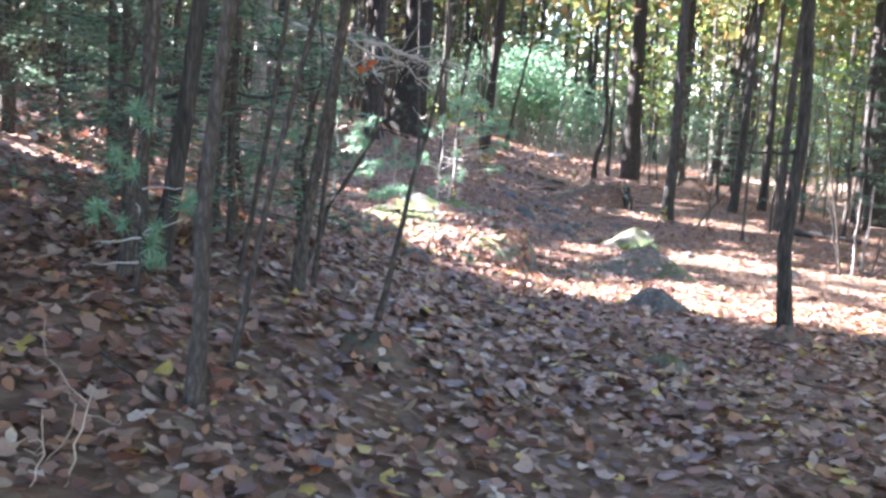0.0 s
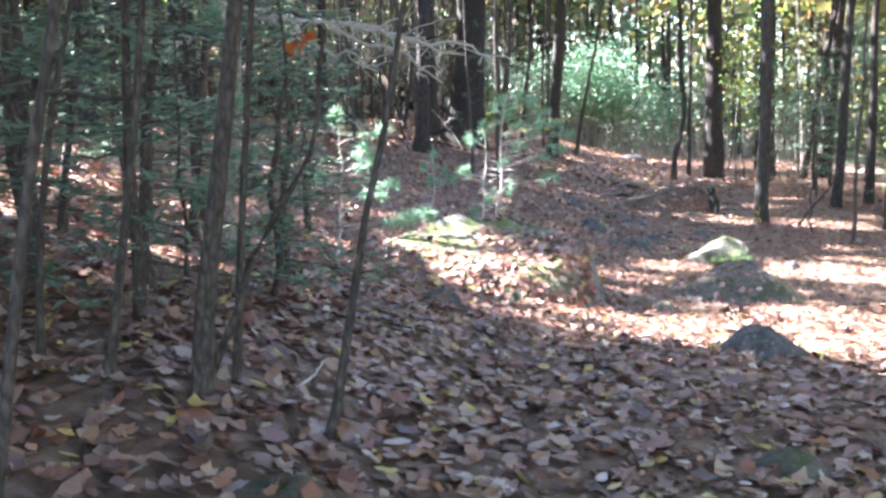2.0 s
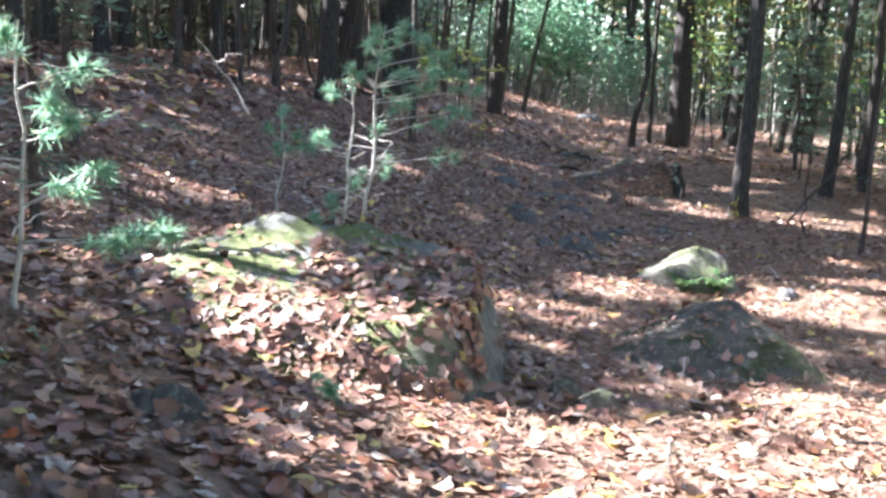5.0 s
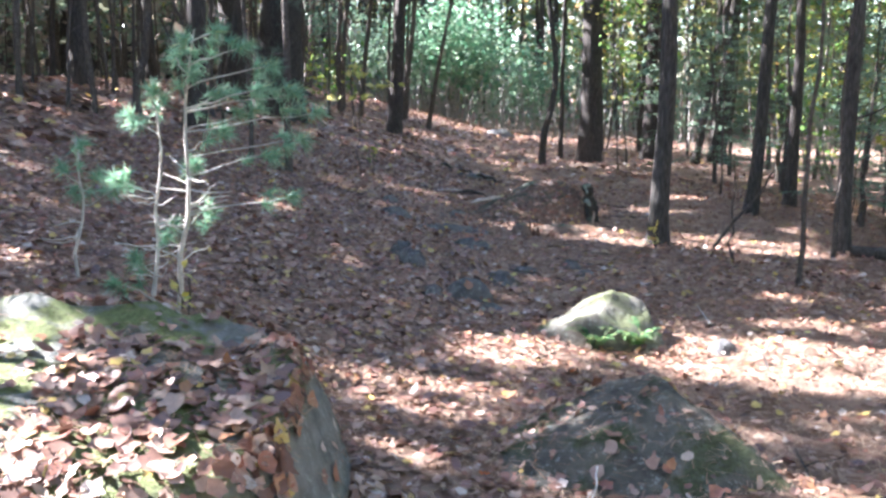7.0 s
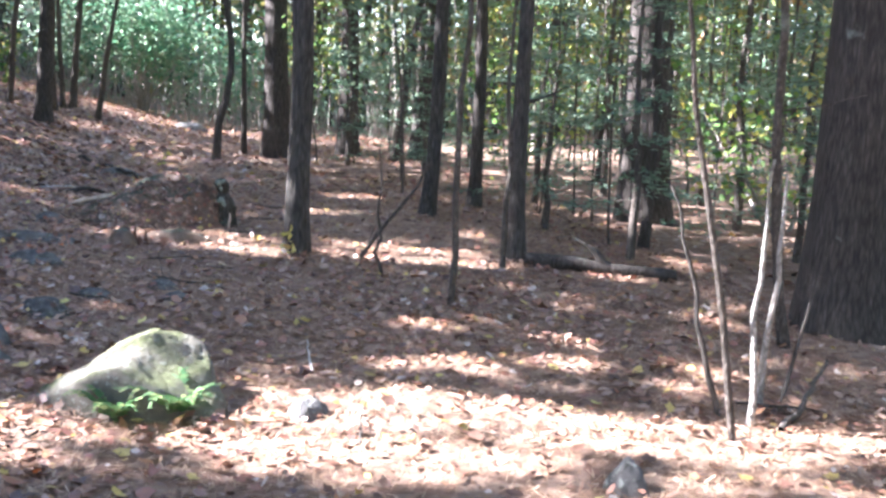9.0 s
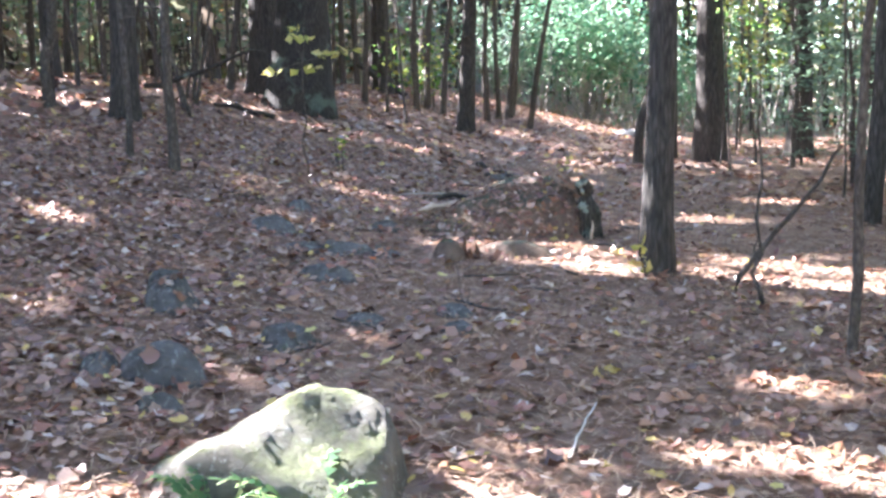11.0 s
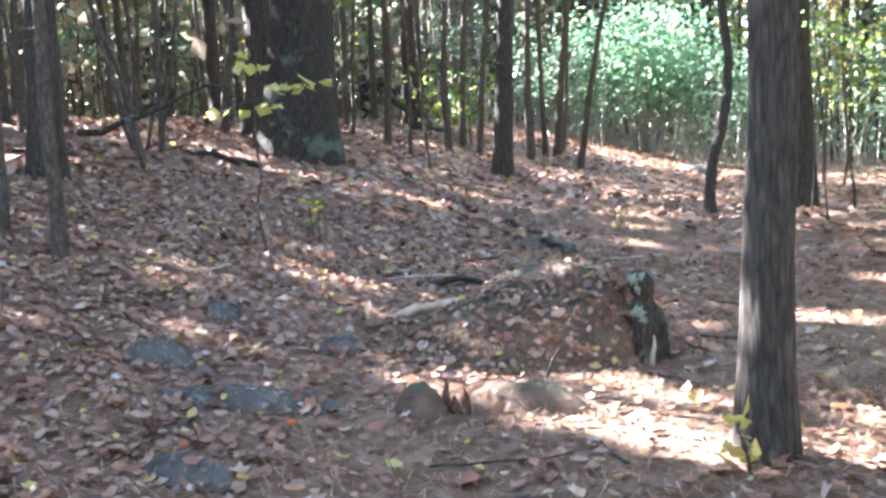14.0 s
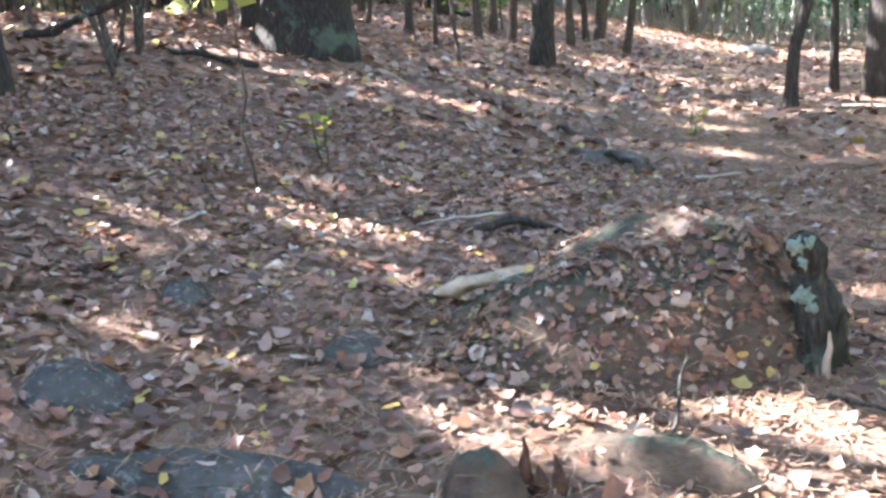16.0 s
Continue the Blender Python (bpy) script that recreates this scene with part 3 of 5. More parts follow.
def make_tree(x, y, d, h, lean=(0, 0), mat=None, label="", crown=0, crown_low=0.55, crown_r=2.2, leaf=0.26, leaf_mat=None, seed=0, stubs=0, sag=0.02, name="tree", flare=0.35, group=""):
    rng = np.random.default_rng(seed + 1000)
    z = float(lie(x, y))
    t = thing(name, x, y, z, label, "tree", group)
    n = 16 if h > 6 else 10
    line = trunk_line(h, lean, rng, sag, n)
    s = np.linspace(0, 1, n) ** 1.6                      # rings close together near the foot
    line = np.stack([np.interp(s, np.linspace(0, 1, n), line[:, k]) for k in range(3)], 1)
    hh = line[:, 2]
    rad = d / 2 * (1 - 0.75 * s) * (1 + flare * np.exp(-np.maximum(hh, 0) / (0.9 * d + 0.05)))
    sides = 18 if d > 0.2 else 10 if d > 0.07 else 7
    v, f = tube_arrays(line, rad, sides, 0.035, rng)
    part("trunk", np_mesh("trunk", v, f, mat, True), t)
    for k in range(stubs):
        hz = rng.uniform(0.12, 0.6) * h
        p = np.array([np.interp(hz, hh, line[:, c]) for c in range(3)])
        a = rng.uniform(0, 2 * np.pi)
        ln = rng.uniform(0.25, 0.9) * (0.5 + d * 2)
        q = p + [math.cos(a) * ln, math.sin(a) * ln, rng.uniform(-0.05, 0.35) * ln]
        bv, bf = tube_arrays(bent(p, q, 6, 0.03 * ln, rng), np.linspace(0.14 * d, 0.02 * d, 6).clip(0.003), 5)
        part("branch", np_mesh("branch", bv, bf, mat, True), t)
    if crown:
        pts = []
        for k in range(7 if h > 6 else 4):
            hz = rng.uniform(crown_low, 0.95) * h
            p = np.array([np.interp(hz, hh, line[:, c]) for c in range(3)])
            a, ln = rng.uniform(0, 2 * np.pi), crown_r * rng.uniform(0.6, 1.1)
            q = p + [math.cos(a) * ln, math.sin(a) * ln, rng.uniform(0.1, 0.5) * ln]
            bl = bent(p, q, 7, 0.04 * ln, rng)
            if y < 36 and x > -16 and shades(bl + [x, y, z], rng).all():
                lv, lf = tube_arrays(bl, np.linspace(0.22 * d, 0.03 * d, 7).clip(0.004), 5)
                part("limb", np_mesh("limb", lv, lf, mat, True), t)
            pts.append(bl[2:])
        pts = np.concatenate(pts)
        c = pts[rng.integers(0, len(pts), crown)] + rng.standard_normal((crown, 3)) * [0.36 * crown_r, 0.36 * crown_r, 0.22 * crown_r]
        c = c[c[:, 2] > 0.3]
        c = c[shades(c + [x, y, z], rng)]
        if len(c):
            cv, cf = leaf_quads(c, leaf * rng.uniform(0.6, 1.3, len(c)), rng, 0.3)
            tagged(part("crown", np_mesh("crown", cv, cf, leaf_mat or CANOPY), t), kind="stuff")
    return t


TALL = dict(crown=520, crown_r=2.5, leaf=0.42)
# trees along the path
make_tree(1.85, 25.8, 0.50, 15, (-0.012, 0), BARK_DARK, "tall straight dark-barked pine trunk at the path", seed=1, stubs=2, **TALL)
make_tree(2.06, 13.95, 0.21, 12, (0.008, 0.01), BARK_GREY, "grey-barked tree beside the path", seed=2, stubs=1, sag=0.03, **TALL)
make_tree(0.78, 24.2, 0.15, 9, (0.055, 0), BARK_DARK, "thin dark tree with a bent foot", seed=3, sag=0.09, **TALL)
make_tree(1.2, 26.2, 0.12, 9, (0.0, 0), BARK_DARK, "thin dark straight tree", seed=4, **TALL)
make_tree(-2.5, 25.4, 0.30, 12, (0.06, 0), BARK_DARK, "dark tree leaning slightly over the path", seed=5, stubs=2, **TALL)
make_tree(3.4, 28.0, 0.46, 14, (0, 0), BARK_DARK, "large dark tree behind the path", seed=6, stubs=1, **TALL)
make_tree(4.3, 27.0, 0.19, 11, (0.17, 0), BARK_DARK, "thin leaning dark tree", seed=7, **TALL)
make_tree(3.68, 17.2, 0.19, 11, (0.05, 0), BARK_GREY, "slender grey forest tree beside the path", seed=8, stubs=2, **TALL)
make_tree(5.05, 28.5, 0.40, 13, (0.07, 0), BARK_GREY, "grey tree standing in the woods", seed=9, stubs=1, **TALL)
make_tree(4.14, 14.2, 0.17, 10, (0.015, 0), BARK_GREY, "slender grey tree behind a fallen log", seed=10, stubs=2, **TALL)
make_tree(4.5, 18.4, 0.18, 10, (0.03, 0), BARK_DARK, "slender dark forest tree with stubs", seed=11, stubs=2, **TALL)
make_tree(6.75, 18.0, 0.62, 15, (0.0, 0), BARK_DARK, "thick dark straight pine trunk", seed=12, stubs=3, **TALL)
make_tree(5.85, 15.5, 0.11, 8, (0.02, 0), BARK_DARK, "thin dark tree among others", seed=13, stubs=1, **TALL)
make_tree(6.35, 12.1, 0.68, 15, (-0.02, 0), BARK_DARK, "very thick dark tree trunk with rough bark", seed=14, stubs=2, **TALL)
make_tree(-4.4, 22.3, 0.84, 15, (0.07, 0), BARK_OAK, "massive old oak trunk with mossy flaring foot", seed=15, flare=0.55, stubs=1, **TALL)
make_tree(-5.6, 23.6, 0.56, 14, (0.0, 0), BARK_DARK, "thick dark tree behind the oak", seed=16, **TALL)
make_tree(-2.92, 15.3, 0.066, 6, (-0.02, 0), BARK_THIN, "thin young tree on the bank", seed=17, stubs=2, sag=0.03)
make_tree(-2.43, 15.25, 0.10, 7, (-0.005, 0), BARK_THIN, "young tree with a straight dark stem", seed=18, stubs=2, sag=0.03)
make_tree(-4.34, 17.4, 0.31, 12, (0.04, 0), BARK_DARK, "dark tree standing on the bank", seed=19, stubs=3, **TALL)
make_tree(-5.03, 17.0, 0.12, 8, (0.03, 0), BARK_THIN, "slender bent young tree", seed=20, stubs=2, sag=0.07)
make_tree(-5.5, 16.6, 0.075, 7, (0.0, 0), BARK_THIN, "thin young tree on the bank", seed=21, sag=0.04)
make_tree(-6.3, 16.0, 0.09, 7, (0.04, 0), BARK_THIN, "thin young tree on the bank", seed=22, sag=0.04)
make_tree(-2.95, 28.8, 0.13, 9, (0.02, 0), BARK_THIN, "thin bare tree at the path", seed=23, sag=0.03)
make_tree(-3.0, 31.0, 0.17, 9, (0.07, 0), BARK_THIN, "thin bare tree at the path", seed=24, sag=0.03)
make_tree(-2.2, 29.5, 0.13, 8, (0.17, 0), BARK_THIN, "thin leaning tree at the path", seed=25, sag=0.03)
make_tree(-4.1, 27.4, 0.13, 9, (0.0, 0), BARK_THIN, "thin dark tree among others", seed=26, sag=0.03)
make_tree(-6.1, 31.2, 0.34, 13, (-0.03, 0), BARK_DARK, "dark tree standing in the woods", seed=27, **TALL)
make_tree(-6.2, 23.4, 0.13, 9, (0.06, 0), BARK_THIN, "thin tree beside the oak", seed=28, sag=0.04)
make_tree(-3.7, 27.9, 0.13, 9, (0.1, 0), BARK_THIN, "thin leaning bare forest tree", seed=29, sag=0.03)
make_tree(-4.57, 19.2, 0.07, 4, (-0.3, 0), BARK_THIN, "thin leaning bare young sapling", seed=30, sag=0.05)
for k, (x, y, d, h, lx) in enumerate([(-5.2, 17.24, 0.06, 6, 0.02), (-4.29, 18.86, 0.045, 5, -0.22), (-4.88, 19.91, 0.05, 5, 0.05), (-4.75, 19.7, 0.045, 5, 0.16), (-3.07, 23.82, 0.05, 5, -0.1),
                                        (-3.23, 30.0, 0.1, 8, 0.03), (-3.11, 30.5, 0.12, 9, 0.0), (-3.3, 32.6, 0.1, 8, 0.06), (-4.3, 28.8, 0.14, 9, 0.02), (-4.12, 27.4, 0.07, 7, 0.08), (-4.87, 26.5, 0.12, 9, 0.0),
                                        (-5.76, 26.9, 0.08, 8, 0.04), (-6.68, 16.7, 0.07, 6, 0.0), (-5.79, 16.35, 0.05, 6, 0.05), (-5.3, 16.2, 0.045, 5, -0.04), (-5.09, 20.2, 0.05, 5, 0.12), (-3.9, 25.1, 0.06, 6, 0.0),
                                        (-6.4, 19.4, 0.05, 6, 0.06), (-6.9, 20.8, 0.06, 6, -0.05), (-7.4, 18.6, 0.05, 6, 0.03), (-7.0, 22.4, 0.07, 7, 0.0), (-5.0, 24.6, 0.06, 7, 0.05)]):
    make_tree(x, y, d, h, (lx, 0), BARK_THIN, "thin bare leaning young tree on the bank" if abs(lx) > 0.09 else "thin bare young tree on the bank", seed=320 + k, stubs=3, sag=0.04, group="young trees on the bank")
# the thicket at the start of the walk; crowns above view are added to shade its floor
make_tree(-1.87, -0.46, 0.11, 6, (0.15, 0), BARK_GREY, "young grey tree in the thicket", seed=31, stubs=4, sag=0.03, crown=520, crown_low=0.55, crown_r=1.3, leaf=0.2, leaf_mat=HEMLOCK)
make_tree(-1.92, -0.75, 0.07, 5, (0.11, 0), BARK_THIN, "thin dark tree in the thicket", seed=32, stubs=4, sag=0.03, crown=520, crown_low=0.55, crown_r=1.3, leaf=0.2, leaf_mat=HEMLOCK)
make_tree(-1.06, -1.95, 0.07, 5, (0.07, 0), BARK_THIN, "thin dark tree in the thicket", seed=33, stubs=3, sag=0.03, crown=520, crown_low=0.55, crown_r=1.3, leaf=0.2, leaf_mat=HEMLOCK)
make_tree(-1.10, -1.45, 0.034, 4, (0.21, 0), BARK_THIN, "thin leaning bare young sapling", seed=34, stubs=1, sag=0.03)
make_tree(-1.51, -0.13, 0.038, 4, (0.12, 0), BARK_THIN, "thin leaning bare young sapling", seed=35, stubs=2, sag=0.03)
make_tree(-1.19, 0.0, 0.075, 5, (0.115, 0), BARK_THIN, "young dark tree in the thicket", seed=36, stubs=4, sag=0.025, crown=520, crown_low=0.55, crown_r=1.3, leaf=0.2, leaf_mat=HEMLOCK)
make_tree(-0.76, 0.1, 0.04, 2.3, (0.25, 0), BARK_THIN, "thin dead leaning stem", seed=37, stubs=1, sag=0.02)
make_tree(-1.16, 0.26, 0.035, 4, (0.1, 0), BARK_THIN, "thin bare sapling among stems", seed=38, stubs=1, sag=0.03)
make_tree(-1.78, -0.09, 0.031, 4, (0.11, 0), BARK_THIN, "thin bare sapling among stems", seed=39, stubs=1, sag=0.03)
make_tree(-2.89, 4.16, 0.15, 9, (0.09, 0), BARK_PALE, "pale-barked birch in the thicket", seed=40, stubs=2, sag=0.03)
make_tree(-3.62, 3.03, 0.065, 6, (0.14, 0), BARK_THIN, "thin tree in the thicket", seed=41, stubs=2, sag=0.03, crown=520, crown_low=0.55, crown_r=1.3, leaf=0.2, leaf_mat=HEMLOCK)
make_tree(-3.28, 4.37, 0.08, 6, (0.09, 0), BARK_THIN, "thin tree in the thicket", seed=42, stubs=2, sag=0.03, crown=520, crown_low=0.55, crown_r=1.3, leaf=0.2, leaf_mat=HEMLOCK)
make_tree(-1.97, -0.3, 0.07, 6, (0.05, 0), BARK_THIN, "thin dark tree in the thicket", seed=43, stubs=3, sag=0.03, crown=520, crown_low=0.55, crown_r=1.3, leaf=0.2, leaf_mat=HEMLOCK)
make_tree(2.15, 2.68, 0.125, 7, (-0.025, 0), BARK_GREY, "slim grey tree on the open side of the path", seed=44, stubs=1, sag=0.04)


# ---- the wood all round ----
TRAIL = np.array([(0.5, -9), (0.5, 0), (0.9, 4), (2.4, 7), (2.0, 11), (0.6, 17), (-0.6, 24), (-1.8, 33), (-2.2, 36.5)])


def off_trail(x, y):
    p = np.array([x, y])
    a, b = TRAIL[:-1], TRAIL[1:]
    s = (((p - a) * (b - a)).sum(1) / ((b - a) ** 2).sum(1)).clip(0, 1)
    return np.hypot(*(a + s[:, None] * (b - a) - p).T).min()


def open_floor(x, y):
    """Bare leafy floor without large trees."""
    return (-6.5 < x < 3.6 and -1 < y < 22) or (3.0 < x < 6.4 and 4 < y < 12.5) or (-5.5 < x < 4.5 and -12 < y < 1)


def scatter_wood():
    rng = np.random.default_rng(77)
    placed = [(1.85, 25.8), (-4.4, 22.3), (6.35, 12.1), (6.75, 18)]
    kinds = [(BARK_DARK, "tall dark-barked forest tree with yellowing crown"), (BARK_DARK, "tall dark-barked forest tree with yellowing crown"), (BARK_GREY, "tall grey-barked forest tree with yellowing crown"), (BARK_PALE, "tall pale-barked forest tree with yellowing crown")]
    count = tries = 0
    while count < 240 and tries < 9000:
        tries += 1
        x, y = rng.uniform(-34, 26), rng.uniform(-16, 66)
        if off_trail(x, y) < 3.0 or open_floor(x, y) or min((x - a) ** 2 + (y - b) ** 2 for a, b in placed) < 2.2 or in_gap(x, y, 0, 12):
            continue
        placed.append((x, y))
        mat, label = kinds[rng.choice(4, p=[0.4, 0.25, 0.28, 0.07])]
        d = float(np.clip(rng.lognormal(-1.75, 0.5), 0.07, 0.6))
        make_tree(x, y, d, rng.uniform(10, 15), (rng.normal(0, 0.03), rng.normal(0, 0.03)), mat, label, crown=460, crown_low=0.45, crown_r=2.6, leaf=0.5,
                  seed=200 + count, stubs=1 if y < 40 else 0, sag=0.03, group="trees of the wood")
        count += 1


# Unseen trunks set up-sun, so that their shadows stripe the boulder and the path.
for k, (x, y, d, far, h) in enumerate([(-0.97, 5.92, 0.26, 7.5, 6.6), (0.89, 5.4, 0.09, 8.8, 6.3), (2.6, 9.3, 0.10, 11.4, 13), (-1.3, 5.1, 0.1, 12.7, 10.8)]):
    make_tree(x - 0.978 * far, y + 0.208 * far, d, h, (0, 0), BARK_DARK, "unseen straight dark trunk added to cast a shadow stripe", crown=200, crown_low=0.8, crown_r=2.0, leaf=0.4, seed=170 + k, stubs=1, sag=0.01, group="trees of the wood")
# Unseen trees round the start, added for the dark their crowns give its floor.
for k, (x, y) in enumerate([(3.2, -4.8), (-2.7, -5.2), (0.3, -8.2), (4.5, -1.4), (4.7, 1.3), (2.0, -7.0)]):
    make_tree(x, y, 0.22, 11, (0, 0), BARK_DARK, "unseen tall dark tree added to shade the start", crown=1500, crown_low=0.45, crown_r=3.0, leaf=0.4, leaf_mat=HEMLOCK, seed=190 + k, group="trees of the wood")
# Unseen trees off to the left, added to shade the mound and middle path.
for k, (x, y) in enumerate([(-8.2, 14.6), (-9.0, 12.7), (-7.9, 16.6), (-9.4, 17.6), (-8.6, 18.9), (-10.5, 15.2)]):
    make_tree(x, y, 0.24, 15, (0, 0), BARK_DARK, "unseen tall tree added to shade the middle of the path", crown=1700, crown_low=0.35, crown_r=2.6, leaf=0.42, leaf_mat=[CANOPY, HEMLOCK][k % 2], seed=180 + k, group="trees of the wood")
scatter_wood()


def shade_trees():
    """Dense trees added on the sunny side to keep the start of the walk dark."""
    rng = np.random.default_rng(8)
    for k in range(16):
        x, y = -7.5 - 1.1 * (k % 8) + rng.normal(0, 0.4), -4.0 + 7.5 * rng.random() + (2.5 if k > 7 else 0)
        make_tree(x, y, 0.2 + 0.1 * rng.random(), 11 + rng.random() * 2, (0, 0), BARK_DARK, "tall dense tree added to shade the start of the walk", crown=900, crown_low=0.3, crown_r=2.4, leaf=0.45, leaf_mat=HEMLOCK, seed=700 + k, group="trees of the wood")

    # Hemlocks close to the start, added to deepen the shade on its left.
    for x, y in ((-3.4, -3.6), (-4.6, -1.8), (-3.9, 0.4), (-5.6, -4.2), (-6.2, 0.6), (-2.9, -2.0), (-7.2, -2.2)):
        make_tree(x, y, 0.16, 9, (0, 0), BARK_DARK, "dense hemlock tree added to shade the thicket", crown=1100, crown_low=0.38, crown_r=1.9, leaf=0.3, leaf_mat=HEMLOCK, seed=int(740 - 3 * x + 7 * y), stubs=3, group="trees of the wood")


shade_trees()


def scatter_saplings():
    """Understorey: thin stems, some with green and yellow leaves; a few shapes, copied."""
    rng = np.random.default_rng(31)
    kinds = []
    for k in range(9):
        leafy = k % 3 != 0
        x, y = (-13.0 - k, 44.0 + k)
        kinds.append(make_tree(x, y, [0.03, 0.045, 0.06][k % 3], 5.0 + 0.4 * k, (rng.normal(0, 0.06), rng.normal(0, 0.06)), BARK_THIN,
                               "thin leafy sapling of the understorey" if leafy else "thin bare sapling of the understorey",
                               crown=(300 if leafy else 0), crown_low=0.12, crown_r=1.0, leaf=0.15, leaf_mat=[CANOPY, GREEN, HEMLOCK][(k * 2 + k // 3) % 3], seed=900 + k, sag=0.05, name="sapling", group="saplings of the understorey"))
    count = 0
    while count < 280:
        x, y = rng.uniform(-18, 20), rng.uniform(-4, 48)
        if off_trail(x, y) < 2.6 or open_floor(x, y) or (y < 8 and x > -2.6 and x < 4) or in_gap(x, y, 0, 6, 1.3):
            continue
        near = math.hypot(x, y - 8) < 13 and x > -3
        k = int(rng.integers(0, 9))
        if near and k % 3:
            k = 0
        copy_thing(kinds[k], pose(x, y, float(lie(x, y)) - 0.02, 0, 0, rng.uniform(0, 360)) @ Matrix.Scale(rng.uniform(0.7, 1.25), 4))
        count += 1


scatter_saplings()


def make_far_woods():
    """The wood that closes the view all round: trunks, and leaves from the floor to the crowns."""
    rng = np.random.default_rng(55)
    trunks = []
    n = 0
    while n < 520:
        a, r = rng.uniform(0, 2 * np.pi) if n % 3 == 0 else rng.uniform(-1.1, 0.85), rng.uniform(30, 78)
        x, y = r * math.sin(a), 14 + r * math.cos(a)
        if off_trail(x, y) < 2.5:
            continue
        z, h = float(lie(x, y)), rng.uniform(10, 17)
        trunks.append(tube_arrays(bent((x, y, z - 0.1), (x + rng.normal(0, 0.4), y, z + h), 5, 0.08, rng), np.linspace(0.07 + 0.16 * rng.random(), 0.04, 5), 6))
        n += 1
    v, f = joined(trunks)
    tagged(new("far_trunks", np_mesh("far_trunks", v, f, BARK_DARK, True)), "distant crowded forest trunks behind the nearer trees", "trees", kind="stuff")
    for name, mat, count, seed in (("far_foliage", CANOPY, 52000, 1), ("far_green_foliage", BANK_LEAVES, 44000, 2), ("far_dark_foliage", HEMLOCK, 52000, 3)):
        g = np.random.default_rng(seed)
        m = 1500
        a, r = np.where(np.arange(m) % 10 < 4, g.uniform(0, 2 * np.pi, m), g.uniform(-1.1, 0.85, m)), g.uniform(36, 80, m)
        c = np.stack([r * np.sin(a), 14 + r * np.cos(a), 0.2 + 19 * g.random(m) ** 1.8], 1)
        c[:, 2] += lie(c[:, 0], c[:, 1])
        c = c[np.array([off_trail(p[0], p[1]) > 3.5 for p in c])]
        q = c[g.integers(0, len(c), count)] + g.standard_normal((count, 3)) * [1.5, 1.5, 1.1]
        v, f = leaf_quads(q, 0.6 * g.uniform(0.5, 1.3, count), g, 0.3)
        tagged(new(name, np_mesh(name, v, f, mat)), "distant green and yellow forest foliage closing the view", "foliage", kind="stuff")


make_far_woods()


def make_bank_woods():
    """Crowded stems and dark boughs up on the bank."""
    rng = np.random.default_rng(66)
    trunks, c = [], []
    while len(trunks) < 480:
        x, y = rng.uniform(-42, -6.5), rng.uniform(10, 58)
        if y < 24 and x > -9:
            continue
        z, h = float(lie(x, y)), rng.uniform(6, 12)
        trunks.append(tube_arrays(bent((x, y, z - 0.1), (x + rng.normal(0, 0.5), y, z + h), 6, 0.07, rng), np.linspace(0.03 + 0.09 * rng.random() ** 2, 0.02, 6), 6))
        if len(trunks) % 2:
            c.append((x, y, z + rng.uniform(1.2, 10)))
    v, f = joined(trunks)
    tagged(new("bank_stems", np_mesh("bank_stems", v, f, BARK_THIN, True)), "crowded thin grey stems on the bank", "trees", kind="stuff")
    c = np.array(c)
    q = c[rng.integers(0, len(c), 44000)] + rng.standard_normal((44000, 3)) * [1.5, 1.5, 1.0]
    a, r = rng.uniform(-2.4, -0.3, 60000), rng.uniform(24, 60, 60000)
    far = np.stack([r * np.sin(a), 14 + r * np.cos(a), 0.1 + 14 * rng.random(60000) ** 1.7], 1)
    far[:, 2] += lie(far[:, 0], far[:, 1])
    q = np.concatenate([q, far[(far[:, 0] < -7) & (np.sin(far[:, 0] * 1.3) + np.sin(far[:, 1] * 1.1 + far[:, 2]) > -0.6)]])
    q = q[shades(q, rng)]
    v, f = leaf_quads(q, 0.36 * rng.uniform(0.5, 1.3, len(q)), rng, 0.4)
    tagged(new("bank_foliage", np_mesh("bank_foliage", v, f, BANK_LEAVES)), "dull green and brown foliage on the bank", "foliage", kind="stuff")


make_bank_woods()


# ---- pines, bushes, sprigs ----
def tuft_arrays(p, d, length, count, rng):
    """A brush of long needles about a twig's end."""
    d = np.asarray(d, float) / np.linalg.norm(d)
    w = rng.standard_normal((count, 3)) * 0.62 + d * 0.6
    w /= np.linalg.norm(w, axis=1)[:, None]
    o = p - d * rng.uniform(0, 0.5, count)[:, None] * length
    side = np.cross(w, rng.standard_normal((count, 3)))
    side /= np.linalg.norm(side, axis=1)[:, None]
    ln = length * rng.uniform(0.7, 1.1, count)[:, None]
    droop = np.array([0, 0, -0.12]) * ln
    a, b, c = o + side * 0.0038, o - side * 0.0038, o + w * ln + droop
    v = np.stack([a, b, c], 1).reshape(-1, 3)
    return v, np.arange(count * 3).reshape(-1, 3)


